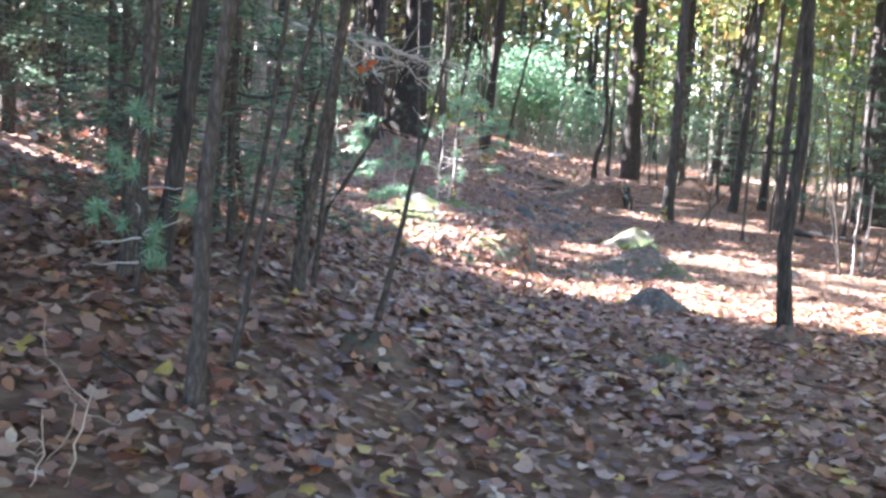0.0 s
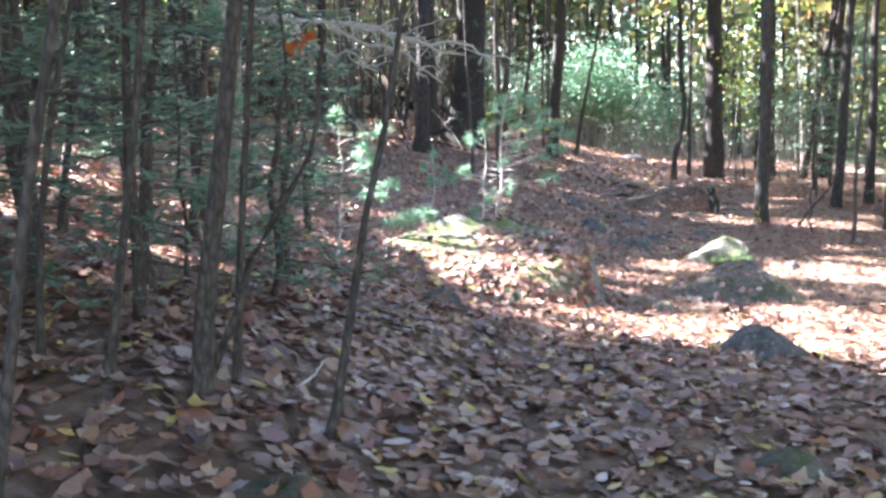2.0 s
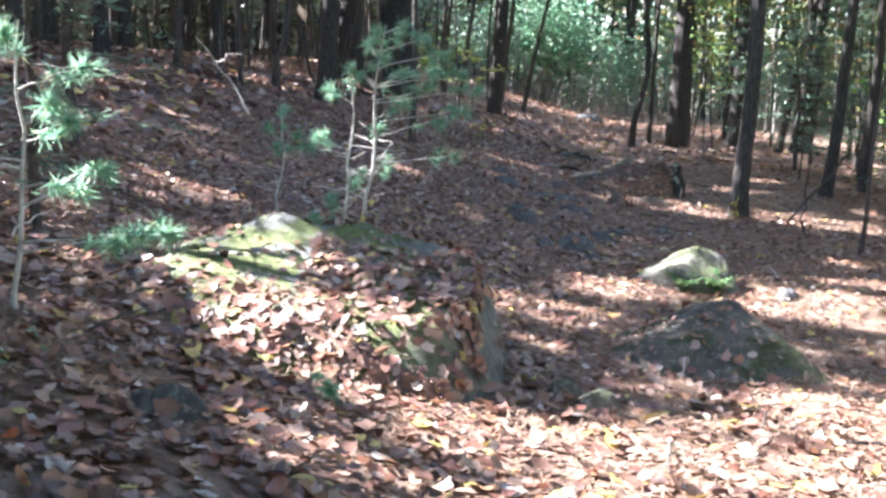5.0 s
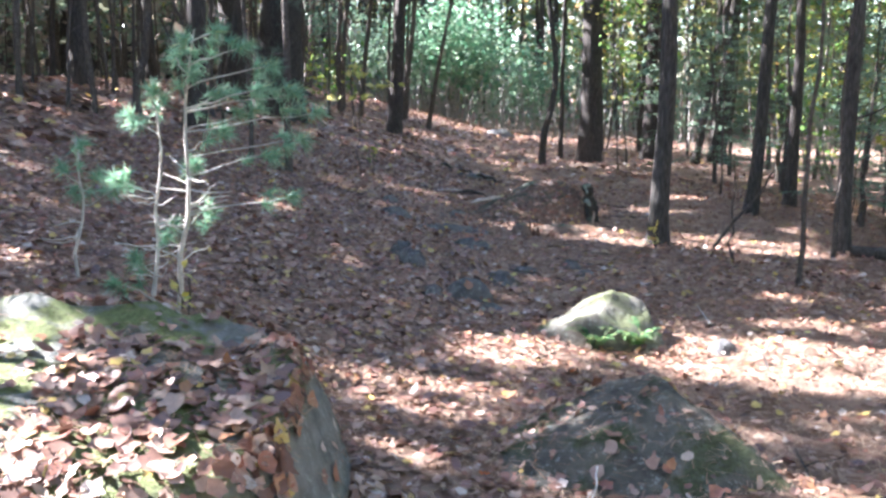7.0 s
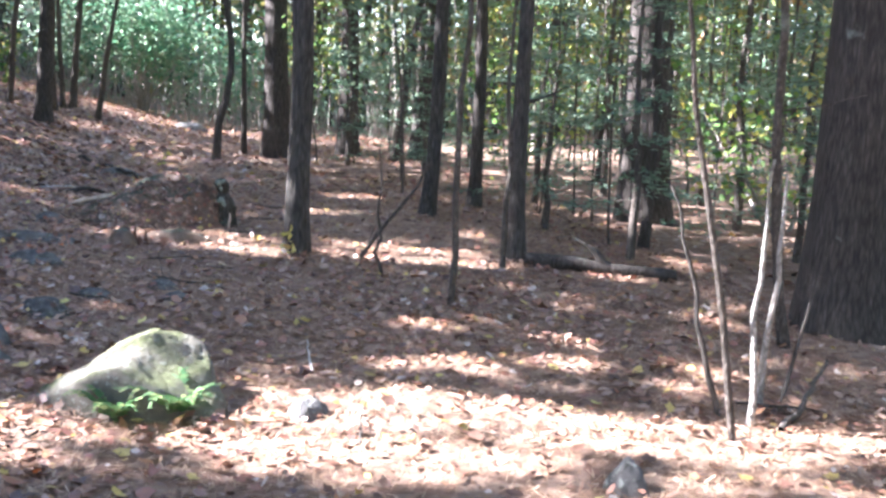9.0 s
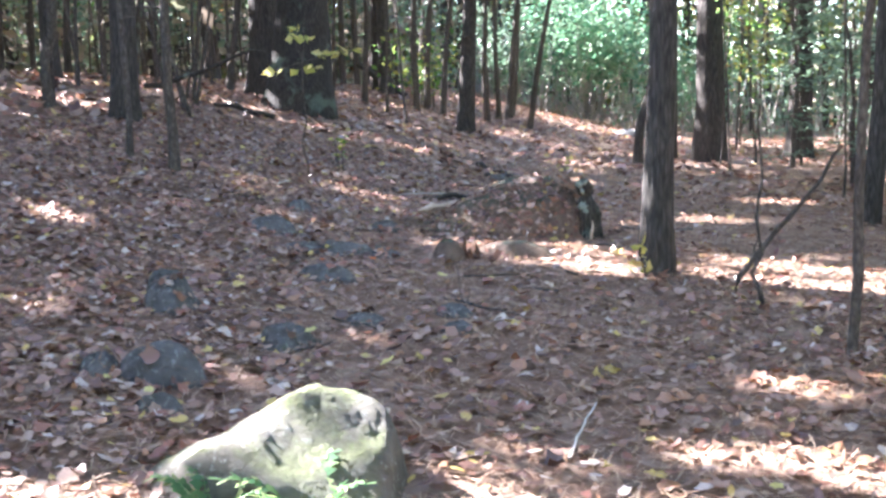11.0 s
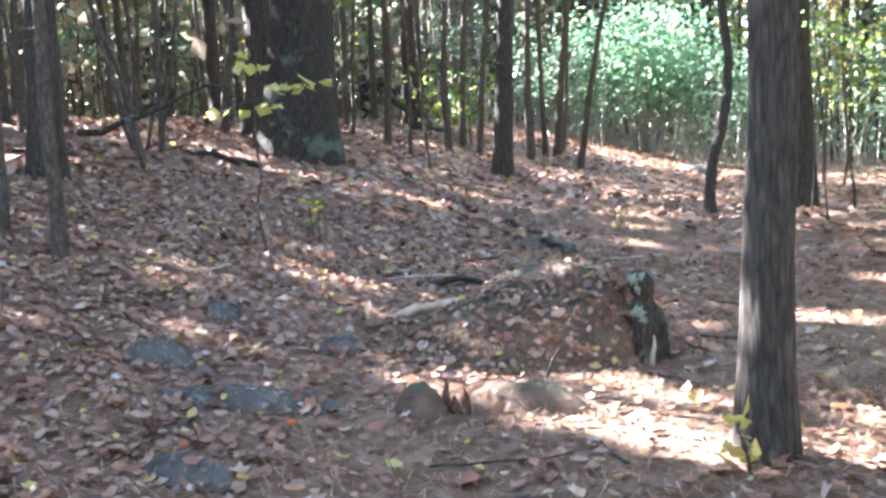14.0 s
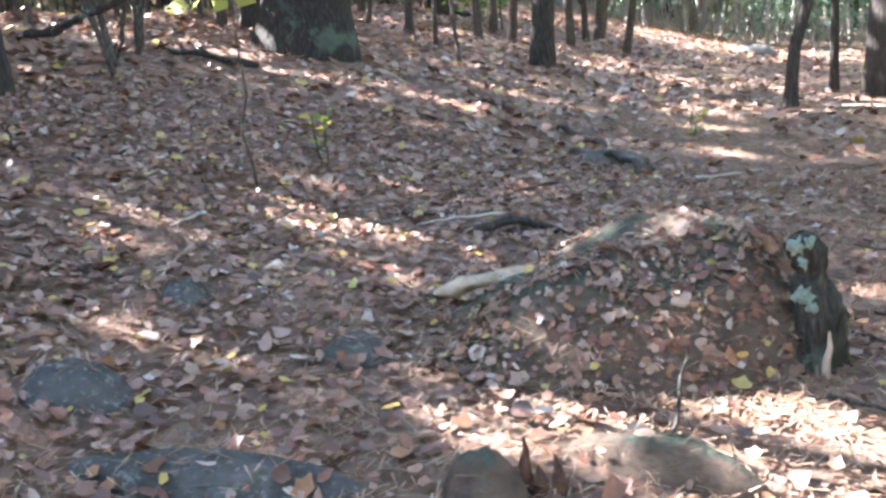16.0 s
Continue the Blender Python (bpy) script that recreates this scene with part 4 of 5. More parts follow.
def make_pine(x, y, height, label, tufts, lean=(0, 0), seed=0, thick=0.014, tuft_len=0.11, twigs=6, pale=True):
    """A pine sapling: stem, bare twigs below, and needle tufts at the given places (x, y, z from its foot)."""
    rng = np.random.default_rng(seed)
    t = thing("pine_sapling", x, y, float(top_of(x, y)) - 0.02, label, "sapling")
    stem = bent((0, 0, -0.05), (lean[0] * height, lean[1] * height, height), 9, 0.02, rng)
    mat = DEADWOOD if pale else BARK_THIN
    v, f = tube_arrays(stem, np.linspace(thick, 0.004, 9), 7)
    part("stem", np_mesh("stem", v, f, mat, True), t)
    for k in range(twigs):
        h = rng.uniform(0.15, 0.55) * height
        p = np.array([np.interp(h, stem[:, 2], stem[:, c]) for c in range(3)])
        a = rng.uniform(0, 6.28)
        q = p + [0.25 * math.cos(a), 0.25 * math.sin(a), rng.uniform(-0.02, 0.1)]
        bv, bf = tube_arrays(bent(p, q, 5, 0.012, rng), np.linspace(0.006, 0.002, 5), 5)
        part("dead_twig", np_mesh("dead_twig", bv, bf, DEADWOOD, True), t)
    for tx, ty, tz in tufts:
        h = min(max(tz - 0.12, 0.1), height * 0.97)
        p = np.array([np.interp(h, stem[:, 2], stem[:, c]) for c in range(3)])
        q = np.array([tx, ty, tz])
        bl = bent(p, q, 6, 0.012, rng)
        bv, bf = tube_arrays(bl, np.linspace(0.006, 0.002, 6), 5)
        br = part("branch", np_mesh("branch", bv, bf, mat, True), t)
        d = q - p
        pieces = [tuft_arrays(q, d, tuft_len, 100, rng)]
        for e in range(2):
            o = q - d / np.linalg.norm(d) * 0.07 * (e + 1) + rng.standard_normal(3) * 0.035
            pieces.append(tuft_arrays(o, d + rng.standard_normal(3) * 0.25, tuft_len * 0.85, 45, rng))
        nv, nf = joined(pieces)
        tagged(part("needles", np_mesh("needles", nv, nf, PINE), br), kind="stuff")
    return t


make_pine(-1.37, 8.1, 1.7, "young white pine with bare lower twigs behind the boulder",
          [(0.31, 0, 1.71), (0.61, 0.05, 1.5), (0.18, -0.1, 1.46), (0.02, 0.1, 1.57), (0.56, -0.05, 1.38), (0.79, 0, 1.1), (0.34, 0.0, 1.14), (0.72, 0, 0.77), (0.1, 0.1, 0.95), (0.45, 0.05, 1.62), (0.75, 0, 1.36), (0.5, 0.1, 1.26), (0.88, 0, 1.25), (0.3, 0.1, 1.36), (0.12, -0.05, 1.66), (0.6, 0.1, 1.0), (0.2, 0.1, 0.7)], (0.1, 0), 5, 0.021, 0.11, 16)
make_pine(-1.52, 8.15, 1.35, "thin young pine beside another", [(-0.2, 0, 0.83), (-0.05, -0.1, 0.37), (-0.2, -0.1, 0.23), (0.05, 0.0, 1.35), (-0.15, 0.1, 1.2), (0.15, 0, 0.57)], (0.02, 0), 6, 0.017, 0.11, 12)
make_pine(-2.15, 4.75, 1.35, "sunlit young white pine with long bright needles beside the boulder",
          [(0.47, -0.15, 1.16), (0.30, -0.15, 1.01), (0.40, -0.15, 0.93), (0.54, -0.15, 0.72), (0.44, -0.15, 0.64), (0.71, -0.15, 0.46), (0.84, -0.15, 0.47), (0.60, -0.15, 0.42), (0.05, -0.1, 1.3), (-0.1, -0.2, 0.8)], (0.05, 0), 7, 0.016, 0.115)
make_pine(-2.2, 8.7, 0.9, "small young pine in the shade", [(-0.1, 0, 0.75), (0.15, 0, 0.7), (0.0, 0.1, 0.9), (0.25, 0.05, 0.62)], (0, 0), 8)
make_pine(-2.3, 2.2, 1.9, "shaded young hemlock in the thicket", [(0.2, -0.1, 0.6), (-0.3, 0, 0.9), (0.4, 0.1, 1.1), (-0.2, -0.1, 1.4), (0.3, 0, 1.6), (0, 0, 1.9), (0.5, -0.1, 0.8)], (0, 0), 9, pale=False)
make_pine(-1.75, -0.95, 1.0, "small shaded pine among the stems", [(0.1, 0, 0.3), (-0.2, 0, 0.45), (0.25, 0.1, 0.5), (0, 0, 0.95), (-0.15, 0.1, 0.7)], (0, 0), 10, pale=False)
make_pine(-0.66, 4.74, 0.12, "tiny pine seedling among leaves", [(0.0, 0.0, 0.12), (0.03, 0, 0.1)], (0, 0), 12, 0.004, 0.07, 0)


def make_foliage_plant(name, x, y, label, category, stems, height, spread, leaves, leaf, mat, bark=None, seed=0, low=0.35):
    rng = np.random.default_rng(seed)
    t = thing(name, x, y, float(lie(x, y)), label, category)
    ends = []
    for k in range(stems):
        a = rng.uniform(0, 6.28)
        r = spread * rng.uniform(0.2, 1.0)
        q = np.array([r * math.cos(a), r * math.sin(a), height * rng.uniform(0.55, 1.0)])
        bl = bent((0.12 * q[0], 0.12 * q[1], -0.05), q, 9, 0.02 * height, rng)
        v, f = tube_arrays(bl, np.linspace(0.012 * height + 0.003, 0.003, 9), 6)
        part("stem", np_mesh("stem", v, f, bark or BARK_PALE, True), t)
        ends.append(bl[int(9 * low):])
    ends = np.concatenate(ends)
    c = ends[rng.integers(0, len(ends), leaves)] + rng.standard_normal((leaves, 3)) * [spread * 0.28, spread * 0.28, height * 0.07]
    c = c[c[:, 2] > 0.05]
    v, f = leaf_quads(c, leaf * rng.uniform(0.6, 1.25, len(c)), rng, 0.35)
    tagged(part("leaves", np_mesh("leaves", v, f, mat), t), kind="stuff")
    return t


make_foliage_plant("bush", -2.4, 39.0, "bright green sunlit bush with pale stems at path end", "bush", 12, 3.9, 1.9, 4600, 0.18, BUSH_GREEN, seed=3, low=0.45)
make_foliage_plant("bush", 0.6, 41.5, "green sunlit bush beyond the path", "bush", 7, 3.8, 1.7, 1700, 0.18, BUSH_GREEN, seed=4)
make_foliage_plant("bush", -4.6, 39.0, "green bush beyond the path", "bush", 7, 3.2, 1.6, 1300, 0.18, HEMLOCK, seed=5)
make_foliage_plant("bush", -4.6, 29.5, "yellow-green bush under the trees", "bush", 5, 2.0, 1.2, 420, 0.15, GREEN, seed=6)
make_foliage_plant("bush", 6.2, 22.0, "yellow-green bush of the understorey", "bush", 5, 2.4, 1.4, 520, 0.13, GREEN, seed=7)
make_foliage_plant("bush", 8.5, 17.5, "green leafy bush of the understorey", "bush", 5, 2.4, 1.5, 600, 0.13, GREEN, seed=8)
make_foliage_plant("bush", 7.6, 13.5, "yellowing bush beside the thick tree", "bush", 5, 2.8, 1.0, 420, 0.11, YELLOW, seed=9)


def make_fern(x, y, fronds, length, seed, lean=(0, -1)):
    """Arching fronds, each a thin rib with paired leaflets that shorten to the tip."""
    rng = np.random.default_rng(seed)
    t = thing("fern", x, y, float(lie(x, y)), "bright green fern against the foot of the rock", "fern")
    for k in range(fronds):
        a = 2 * np.pi * k / fronds + rng.normal(0, 0.25)
        d = np.array([math.cos(a) + 0.3 * lean[0], math.sin(a) + 0.3 * lean[1], 0])
        ln = length * rng.uniform(0.75, 1.15)
        q = np.linspace(0, 1, 14)[:, None]
        rib = d * ln * q + np.array([0, 0, 1]) * ln * (1.75 * q - 1.05 * q**2) + rng.normal(0, 0.004, (14, 3))
        bv, bf = tube_arrays(rib, np.linspace(0.0035, 0.001, 14), 4)
        fr = part("frond", np_mesh("frond", bv, bf, FERN, True), t)
        side = np.cross(d, [0, 0, 1])
        side /= np.linalg.norm(side)
        vs = []
        for i in range(2, 14):
            w = 0.34 * ln * (1 - (i - 2) / 12.5) * rng.uniform(0.85, 1.1)
            g = (rib[i] - rib[i - 1]) * 0.75
            for sg in (1, -1):
                tip = rib[i] + side * sg * w + g * 1.2 + [0, 0, -0.15 * w]
                mid = rib[i] + side * sg * w * 0.45
                vs.append([rib[i], mid - g, tip, mid + g])
        v = np.array(vs).reshape(-1, 3)
        tagged(part("blade", np_mesh("blade", v, np.arange(len(v)).reshape(-1, 4), FERN), fr), kind="stuff")


make_fern(1.42, 9.6, 9, 0.23, 10)
make_fern(1.16, 9.5, 7, 0.21, 11)


def make_far_brush():
    """Pale stems and small leaves of low brush that closes the end of the path."""
    rng = np.random.default_rng(71)
    stems, tips = [], []
    while len(stems) < 300:
        x, y = rng.uniform(-8, 7), rng.uniform(37.5, 46)
        if off_trail(x, y) < 1.2:
            continue
        z, h = float(lie(x, y)), rng.uniform(0.7, 2.6)
        q = (x + rng.normal(0, 0.25), y + rng.normal(0, 0.25), z + h)
        b = bent((x, y, z - 0.05), q, 6, 0.04, rng)
        stems.append(tube_arrays(b, np.linspace(0.03, 0.008, 6), 5))
        tips.append(b[2:])
    v, f = joined(stems)
    tagged(new("brush_stems", np_mesh("brush_stems", v, f, BARK_PALE, True)), "pale thin stems of brush at the path's end", "brush", kind="stuff")
    tips = np.concatenate(tips)
    c = tips[rng.integers(0, len(tips), 5000)] + rng.standard_normal((5000, 3)) * [0.3, 0.3, 0.2]
    v, f = leaf_quads(c, 0.14 * rng.uniform(0.6, 1.3, 5000), rng, 0.35)
    tagged(new("brush_leaves", np_mesh("brush_leaves", v, f, HEMLOCK)), "green leaves of low brush at the path's end", "brush", kind="stuff")


make_far_brush()


def make_yellow_sapling():
    rng = np.random.default_rng(3)
    x, y = -1.75, 16.75
    z = float(lie(x, y))
    t = thing("maple_sapling", x, y, z, "thin maple sapling with a few bright yellow leaves", "sapling")
    stem = bent((0, 0, -0.05), (0.0, 0, 1.62), 9, 0.02, rng)
    v, f = tube_arrays(stem, np.linspace(0.009, 0.003, 9), 6)
    part("stem", np_mesh("stem", v, f, BARK_THIN, True), t)
    for dx, zz, n in ((0.3, 1.83, 7), (0.46, 1.85, 6), (-0.05, 2.0, 5), (-0.13, 2.08, 4), (-0.35, 1.68, 5), (0.09, 1.70, 4)):
        q = np.array([dx, 0.0, zz - z])
        bv, bf = tube_arrays(bent(stem[6], q, 5, 0.01, rng), np.linspace(0.004, 0.002, 5), 4)
        b = part("twig", np_mesh("twig", bv, bf, BARK_THIN, True), t)
        c = q + rng.standard_normal((n, 3)) * [0.07, 0.05, 0.02]
        lv, lf = leaf_quads(c, 0.13 * rng.uniform(0.8, 1.2, n), rng, 0.6, 0.8)
        part("leaves", np_mesh("leaves", lv, lf, YELLOW), b)


make_yellow_sapling()
make_foliage_plant("sprig", -1.75, 17.6, "low sprig of yellow-green leaves", "plant", 2, 0.4, 0.15, 16, 0.09, GREEN, BARK_THIN, 13, 0.5)
make_foliage_plant("sprig", 0.1, 21.0, "low sprig of yellow leaves", "plant", 2, 0.3, 0.15, 12, 0.09, YELLOW, BARK_THIN, 14, 0.5)
make_foliage_plant("sprig", 2.03, 13.72, "yellow leaves on a sprig at a tree foot", "plant", 3, 0.28, 0.12, 14, 0.09, YELLOW, BARK_THIN, 16, 0.4)
make_foliage_plant("sprig", -1.25, 7.95, "yellow and orange leaves on a small sprig", "plant", 2, 0.5, 0.1, 12, 0.08, YELLOW, BARK_THIN, 15, 0.5)


def make_hemlock(x, y, h, seed, spread=0.9, n=900, low=0.12, label="shaded young hemlock with fine dark green sprays"):
    """A young conifer: stem, drooping boughs, flat sprays of fine needles."""
    rng = np.random.default_rng(seed)
    t = thing("hemlock", x, y, float(lie(x, y)), label, "tree", "young hemlocks")
    stem = bent((0, 0, -0.05), (rng.normal(0, 0.1), rng.normal(0, 0.1), h), 10, 0.03, rng)
    v, f = tube_arrays(stem, np.linspace(0.012 * h + 0.006, 0.005, 10), 7)
    part("stem", np_mesh("stem", v, f, BARK_THIN, True), t)
    k = int(9 + 3 * h)
    for i in range(k):
        z = h * (low + (0.97 - low) * i / k)
        p = np.array([np.interp(z, stem[:, 2], stem[:, c]) for c in range(3)])
        a, ln = i * 2.4 + rng.normal(0, 0.3), spread * (1.05 - 0.8 * z / h) * rng.uniform(0.7, 1.15)
        bl = bent(p, p + [math.cos(a) * ln, math.sin(a) * ln, -0.12 * ln + rng.normal(0, 0.05)], 7, 0.012, rng)
        bv, bf = tube_arrays(bl, np.linspace(0.007, 0.002, 7), 5)
        b = part("bough", np_mesh("bough", bv, bf, BARK_THIN, True), t)
        m = max(8, n // k)
        c = bl[rng.integers(1, 7, m)] + rng.standard_normal((m, 3)) * [0.11, 0.11, 0.025]
        c = c[shades(c + np.array(t.location), rng)]
        if not len(c):
            continue
        m = len(c)
        nv, nf = leaf_quads(c, 0.09 * rng.uniform(0.6, 1.3, m), rng, 0.75, 0.28)
        tagged(part("spray", np_mesh("spray", nv, nf, HEMLOCK), b), kind="stuff")
    return t


# Sprays up-sun of the boulder are thickened to shade the floor beside it.
for k, (x, y, h) in enumerate([(-2.9, 1.6, 3.2), (-3.4, 2.4, 4.0), (-2.6, 3.2, 3.0), (-3.9, 4.8, 4.4), (-1.9, 0.9, 2.4), (-2.3, 1.8, 3.0), (-1.85, 2.5, 2.0), (-2.1, 3.4, 2.3), (-4.6, 2.0, 4.5), (-5.4, 4.2, 5.0), (-2.9, 6.2, 2.6), (-5.0, 7.0, 4.5), (-2.4, 0.4, 2.2), (-3.2, -0.6, 3.2),
                               (-4.4, 5.4, 3.4), (-5.2, 5.0, 4.2), (-6.0, 5.3, 4.6), (-6.8, 6.0, 5.0), (-4.2, 9.0, 3.2), (-6.5, 9.5, 5.0), (-6.4, 1.0, 5.0), (5.0, 16.5, 3.0), (5.6, 19.5, 3.6), (7.4, 15.0, 3.4), (3.9, 21.5, 3.2), (6.4, 24.5, 4.0), (8.6, 20.5, 4.2), (4.6, 24.0, 3.4), (9.5, 14.0, 4.0), (5.4, 14.6, 3.6), (6.3, 16.6, 4.4), (4.9, 20.6, 4.0), (7.8, 17.4, 5.0), (9.2, 16.6, 5.0), (5.3, 22.8, 4.4), (7.2, 21.2, 5.0), (8.6, 12.4, 4.6), (10.6, 17.8, 5.5), (6.8, 13.7, 4.0), (7.6, 10.4, 4.0), (8.4, 8.6, 4.0), (6.0, 27.0, 5.0), (3.2, 24.6, 4.0)]):
    make_hemlock(x, y, h, 400 + k, min(0.8 + 0.1 * h, 0.35 * h), 2200 if x < -3.3 and 1.8 < y < 5.6 else 1700 if x > 0 else 800)


def make_stick(name, a, b, r0, r1, mat, label, twigs=0, seed=0, sag=0.02, category="branch"):
    rng = np.random.default_rng(seed)
    a, b = np.array(a, float), np.array(b, float)
    t = thing(name, *a, label, category)
    line = bent((0, 0, 0), b - a, 10, sag, rng)
    v, f = tube_arrays(line, np.linspace(r0, r1, 10), 9, 0.06, rng)
    part("stem" if twigs else "wood", np_mesh("stem", v, f, mat, True), t)
    for k in range(twigs):
        i = int(rng.integers(2, 9))
        ln = rng.uniform(0.12, 0.4)
        q = line[i] + rng.standard_normal(3) * ln * [0.6, 0.6, 0.4] + (b - a) * 0.08
        bv, bf = tube_arrays(bent(line[i], q, 6, 0.02, rng), np.linspace(max(r1, 0.3 * r0), 0.0015, 6), 5)
        part("twig", np_mesh("twig", bv, bf, mat, True), t)
    return t


def on(x, y, up=0.0):
    return (x, y, float(top_of(x, y)) + up)


make_stick("fallen_log", on(4.15, 13.95, 0.05), on(5.5, 13.6, 0.06), 0.075, 0.06, BARK_DARK, "dark fallen log lying under the trees", 2, 1, 0.02, "log")
make_stick("leaning_stick", on(2.58, 13.5, -0.02), (3.2, 13.5, 0.98), 0.02, 0.01, BARK_THIN, "thin dark stick leaning out of the ground", 1, 2)
make_stick("thin_stem", on(2.76, 13.2, -0.02), (2.72, 13.2, 1.1), 0.015, 0.006, BARK_THIN, "thin bare upright dark stem", 1, 3)
make_stick("thin_stem", on(3.18, 12.2, -0.02), (3.28, 12.2, 3.6), 0.028, 0.012, BARK_THIN, "thin dark bare stem", 2, 4)
make_stick("thin_stem", on(3.88, 13.65, -0.02), (3.92, 13.65, 2.6), 0.03, 0.012, BARK_THIN, "thin dark bare stem", 2, 5)
make_stick("dead_branch", (-1.37, 5.0, 1.97), (-1.11, 5.0, 1.63), 0.002, 0.005, DEADWOOD, "pale dead branch hanging bare in the air", 1, 6, 0.006)
make_stick("dead_branch", (-2.1, 3.0, 2.62), (-0.75, 3.2, 2.3), 0.018, 0.006, DEADWOOD, "pale bare dead branch with many twigs", 20, 7, 0.03)
make_stick("dead_branch", (-2.6, 3.6, 2.75), (-1.3, 3.4, 2.5), 0.018, 0.006, DEADWOOD, "pale bare dead branch with many twigs", 20, 8, 0.03)
make_stick("dead_branch", (-2.9, 3.1, 2.45), (-1.9, 3.1, 2.62), 0.014, 0.005, DEADWOOD, "pale bare dead branch with twigs", 14, 9, 0.03)
for k, (a, b) in enumerate([((-1.6, 3.1, 2.5), (-0.9, 3.2, 2.12)), ((-1.25, 3.2, 2.45), (-0.6, 3.3, 2.22)), ((-1.95, 3.2, 2.62), (-1.3, 3.1, 2.2)), ((-2.4, 3.3, 2.7), (-1.7, 3.2, 2.35))]):
    make_stick("dead_branch", a, b, 0.012, 0.005, DEADWOOD, "pale bare dead branch drooping with many twigs", 14, 60 + k, 0.03)
make_stick("dead_branch", (-1.85, -0.4, 1.95), (-1.1, 0.0, 2.05), 0.014, 0.006, BARK_GREY, "bare dead side branch", 3, 10, 0.02)
make_stick("arched_sapling", on(-1.25, 0.23, -0.02), (-0.75, 0.3, 2.2), 0.018, 0.008, BARK_THIN, "thin arched dark young sapling", 2, 11, 0.03)
make_stick("fallen_branch", (-4.45, 18.0, 1.62), (-2.8, 18.0, 1.95), 0.035, 0.012, BARK_DARK, "dark fallen branch caught in the trees", 4, 12, 0.05)
make_stick("leaning_log", (-6.9, 31.4, 2.35), on(-5.7, 31.4, 0.0), 0.08, 0.1, BARK_GREY, "leaning dead log with a pale broken end", 0, 13, 0.02)
make_stick("root", on(-0.95, 20.6, 0.02), on(-0.4, 19.9, 0.03), 0.03, 0.02, BARK_DARK, "dark tree root across the path", 0, 14, 0.03, "root")
make_stick("root", on(-0.6, 19.6, 0.02), on(0.05, 18.9, 0.02), 0.035, 0.02, BARK_DARK, "dark tree root across the path", 0, 15, 0.03, "root")
make_stick("fallen_branch", on(0.35, 5.5, 0.015), on(2.05, 5.72, 0.02), 0.016, 0.008, BARK_GREY, "long thin grey branch lying in sunlit leaves", 2, 32, 0.02)
make_stick("root", on(-0.5, 16.7, 0.01), on(0.1, 17.05, 0.02), 0.03, 0.018, BARK_DARK, "dark bare root in the leaf litter", 0, 31, 0.02, "root")
make_stick("fallen_stick", on(4.5, 9.55, 0.01), on(5.1, 10.2, 0.25), 0.02, 0.01, BARK_THIN, "grey stick lying against stems", 1, 16)


make_stick("dry_grass_stem", on(-1.15, -2.84, -0.02), (-1.02, -2.84, 1.08), 0.004, 0.002, BARK_SLAB, "dry pale grass stem bending over", 2, 21, 0.008, "grass")
make_stick("dry_grass_stem", on(-1.22, -2.92, -0.02), (-1.2, -2.86, 0.95), 0.004, 0.002, BARK_SLAB, "dry pale grass stem standing upright", 2, 22, 0.008, "grass")
make_stick("dry_grass_stem", on(-1.28, -2.7, -0.02), (-1.12, -2.8, 0.98), 0.003, 0.0015, BARK_SLAB, "dry pale grass stem bending over", 1, 23, 0.008, "grass")
make_stick("thin_stem", on(4.73, 8.7, -0.02), (4.7, 8.71, 0.45), 0.008, 0.004, BARK_THIN, "short thin dark bare stem", 1, 24, 0.01)
make_stick("leaning_stick", on(-5.3, 20.0, 0), (-5.75, 19.9, 3.0), 0.03, 0.012, BARK_THIN, "thin dark leaning bare pole", 1, 25, 0.02)
make_stick("leaning_stick", on(-4.9, 19.6, 0), (-4.5, 19.6, 2.6), 0.025, 0.012, BARK_THIN, "thin dark leaning bare pole", 1, 26, 0.02)
make_stick("fallen_stick", on(-4.0, 20.6, 0.03), on(-4.75, 20.2, 0.05), 0.04, 0.025, BARK_DARK, "dark fallen limb before the oak", 1, 27, 0.02)


def make_red_sprig():
    rng = np.random.default_rng(8)
    t = thing("maple_sprig", -1.02, 0.55, 2.18, "hanging twig with a few red maple leaves", "twig")
    v, f = tube_arrays(bent((-0.1, 0, 0.0), (0.12, 0, 0.06), 5, 0.01, rng), np.linspace(0.004, 0.002, 5), 4)
    part("twig", np_mesh("twig", v, f, BARK_THIN, True), t)
    lv, lf = leaf_quads(np.array([0.09, 0, 0.0]) + rng.standard_normal((9, 3)) * [0.035, 0.02, 0.03], 0.075 * rng.uniform(0.7, 1.2, 9), rng, 0.1, 0.6)
    part("leaves", np_mesh("leaves", lv, lf, ORANGE), t, "orange-red leaves")


make_red_sprig()


def make_clump():
    t = thing("stem_clump", 4.25, 9.55, float(lie(4.25, 9.55)), "clump of slender bare stems with pale bark", "shrub")
    rng = np.random.default_rng(4)
    rows = [((0, 0.2), (-0.35, 0.2), 1.25, 0.02, BARK_GREY), ((-0.1, -0.2), (-0.62, -0.2), 3.0, 0.022, BARK_THIN), ((0.12, 0.1), (0.15, 0.1), 1.4, 0.022, BARK_PALE), ((0.32, 0.4), (0.38, 0.4), 1.3, 0.025, BARK_PALE), ((0.45, 0.45), (0.72, 0.5), 0.9, 0.014, BARK_GREY)]
    for (x0, y0), (x1, y1), h, r, mat in rows:
        v, f = tube_arrays(bent((x0, y0, -0.05), (x1, y1, h), 10, 0.012, rng), np.linspace(r, r * 0.35, 10), 8)
        part("stem", np_mesh("stem", v, f, mat, True), t)


make_clump()
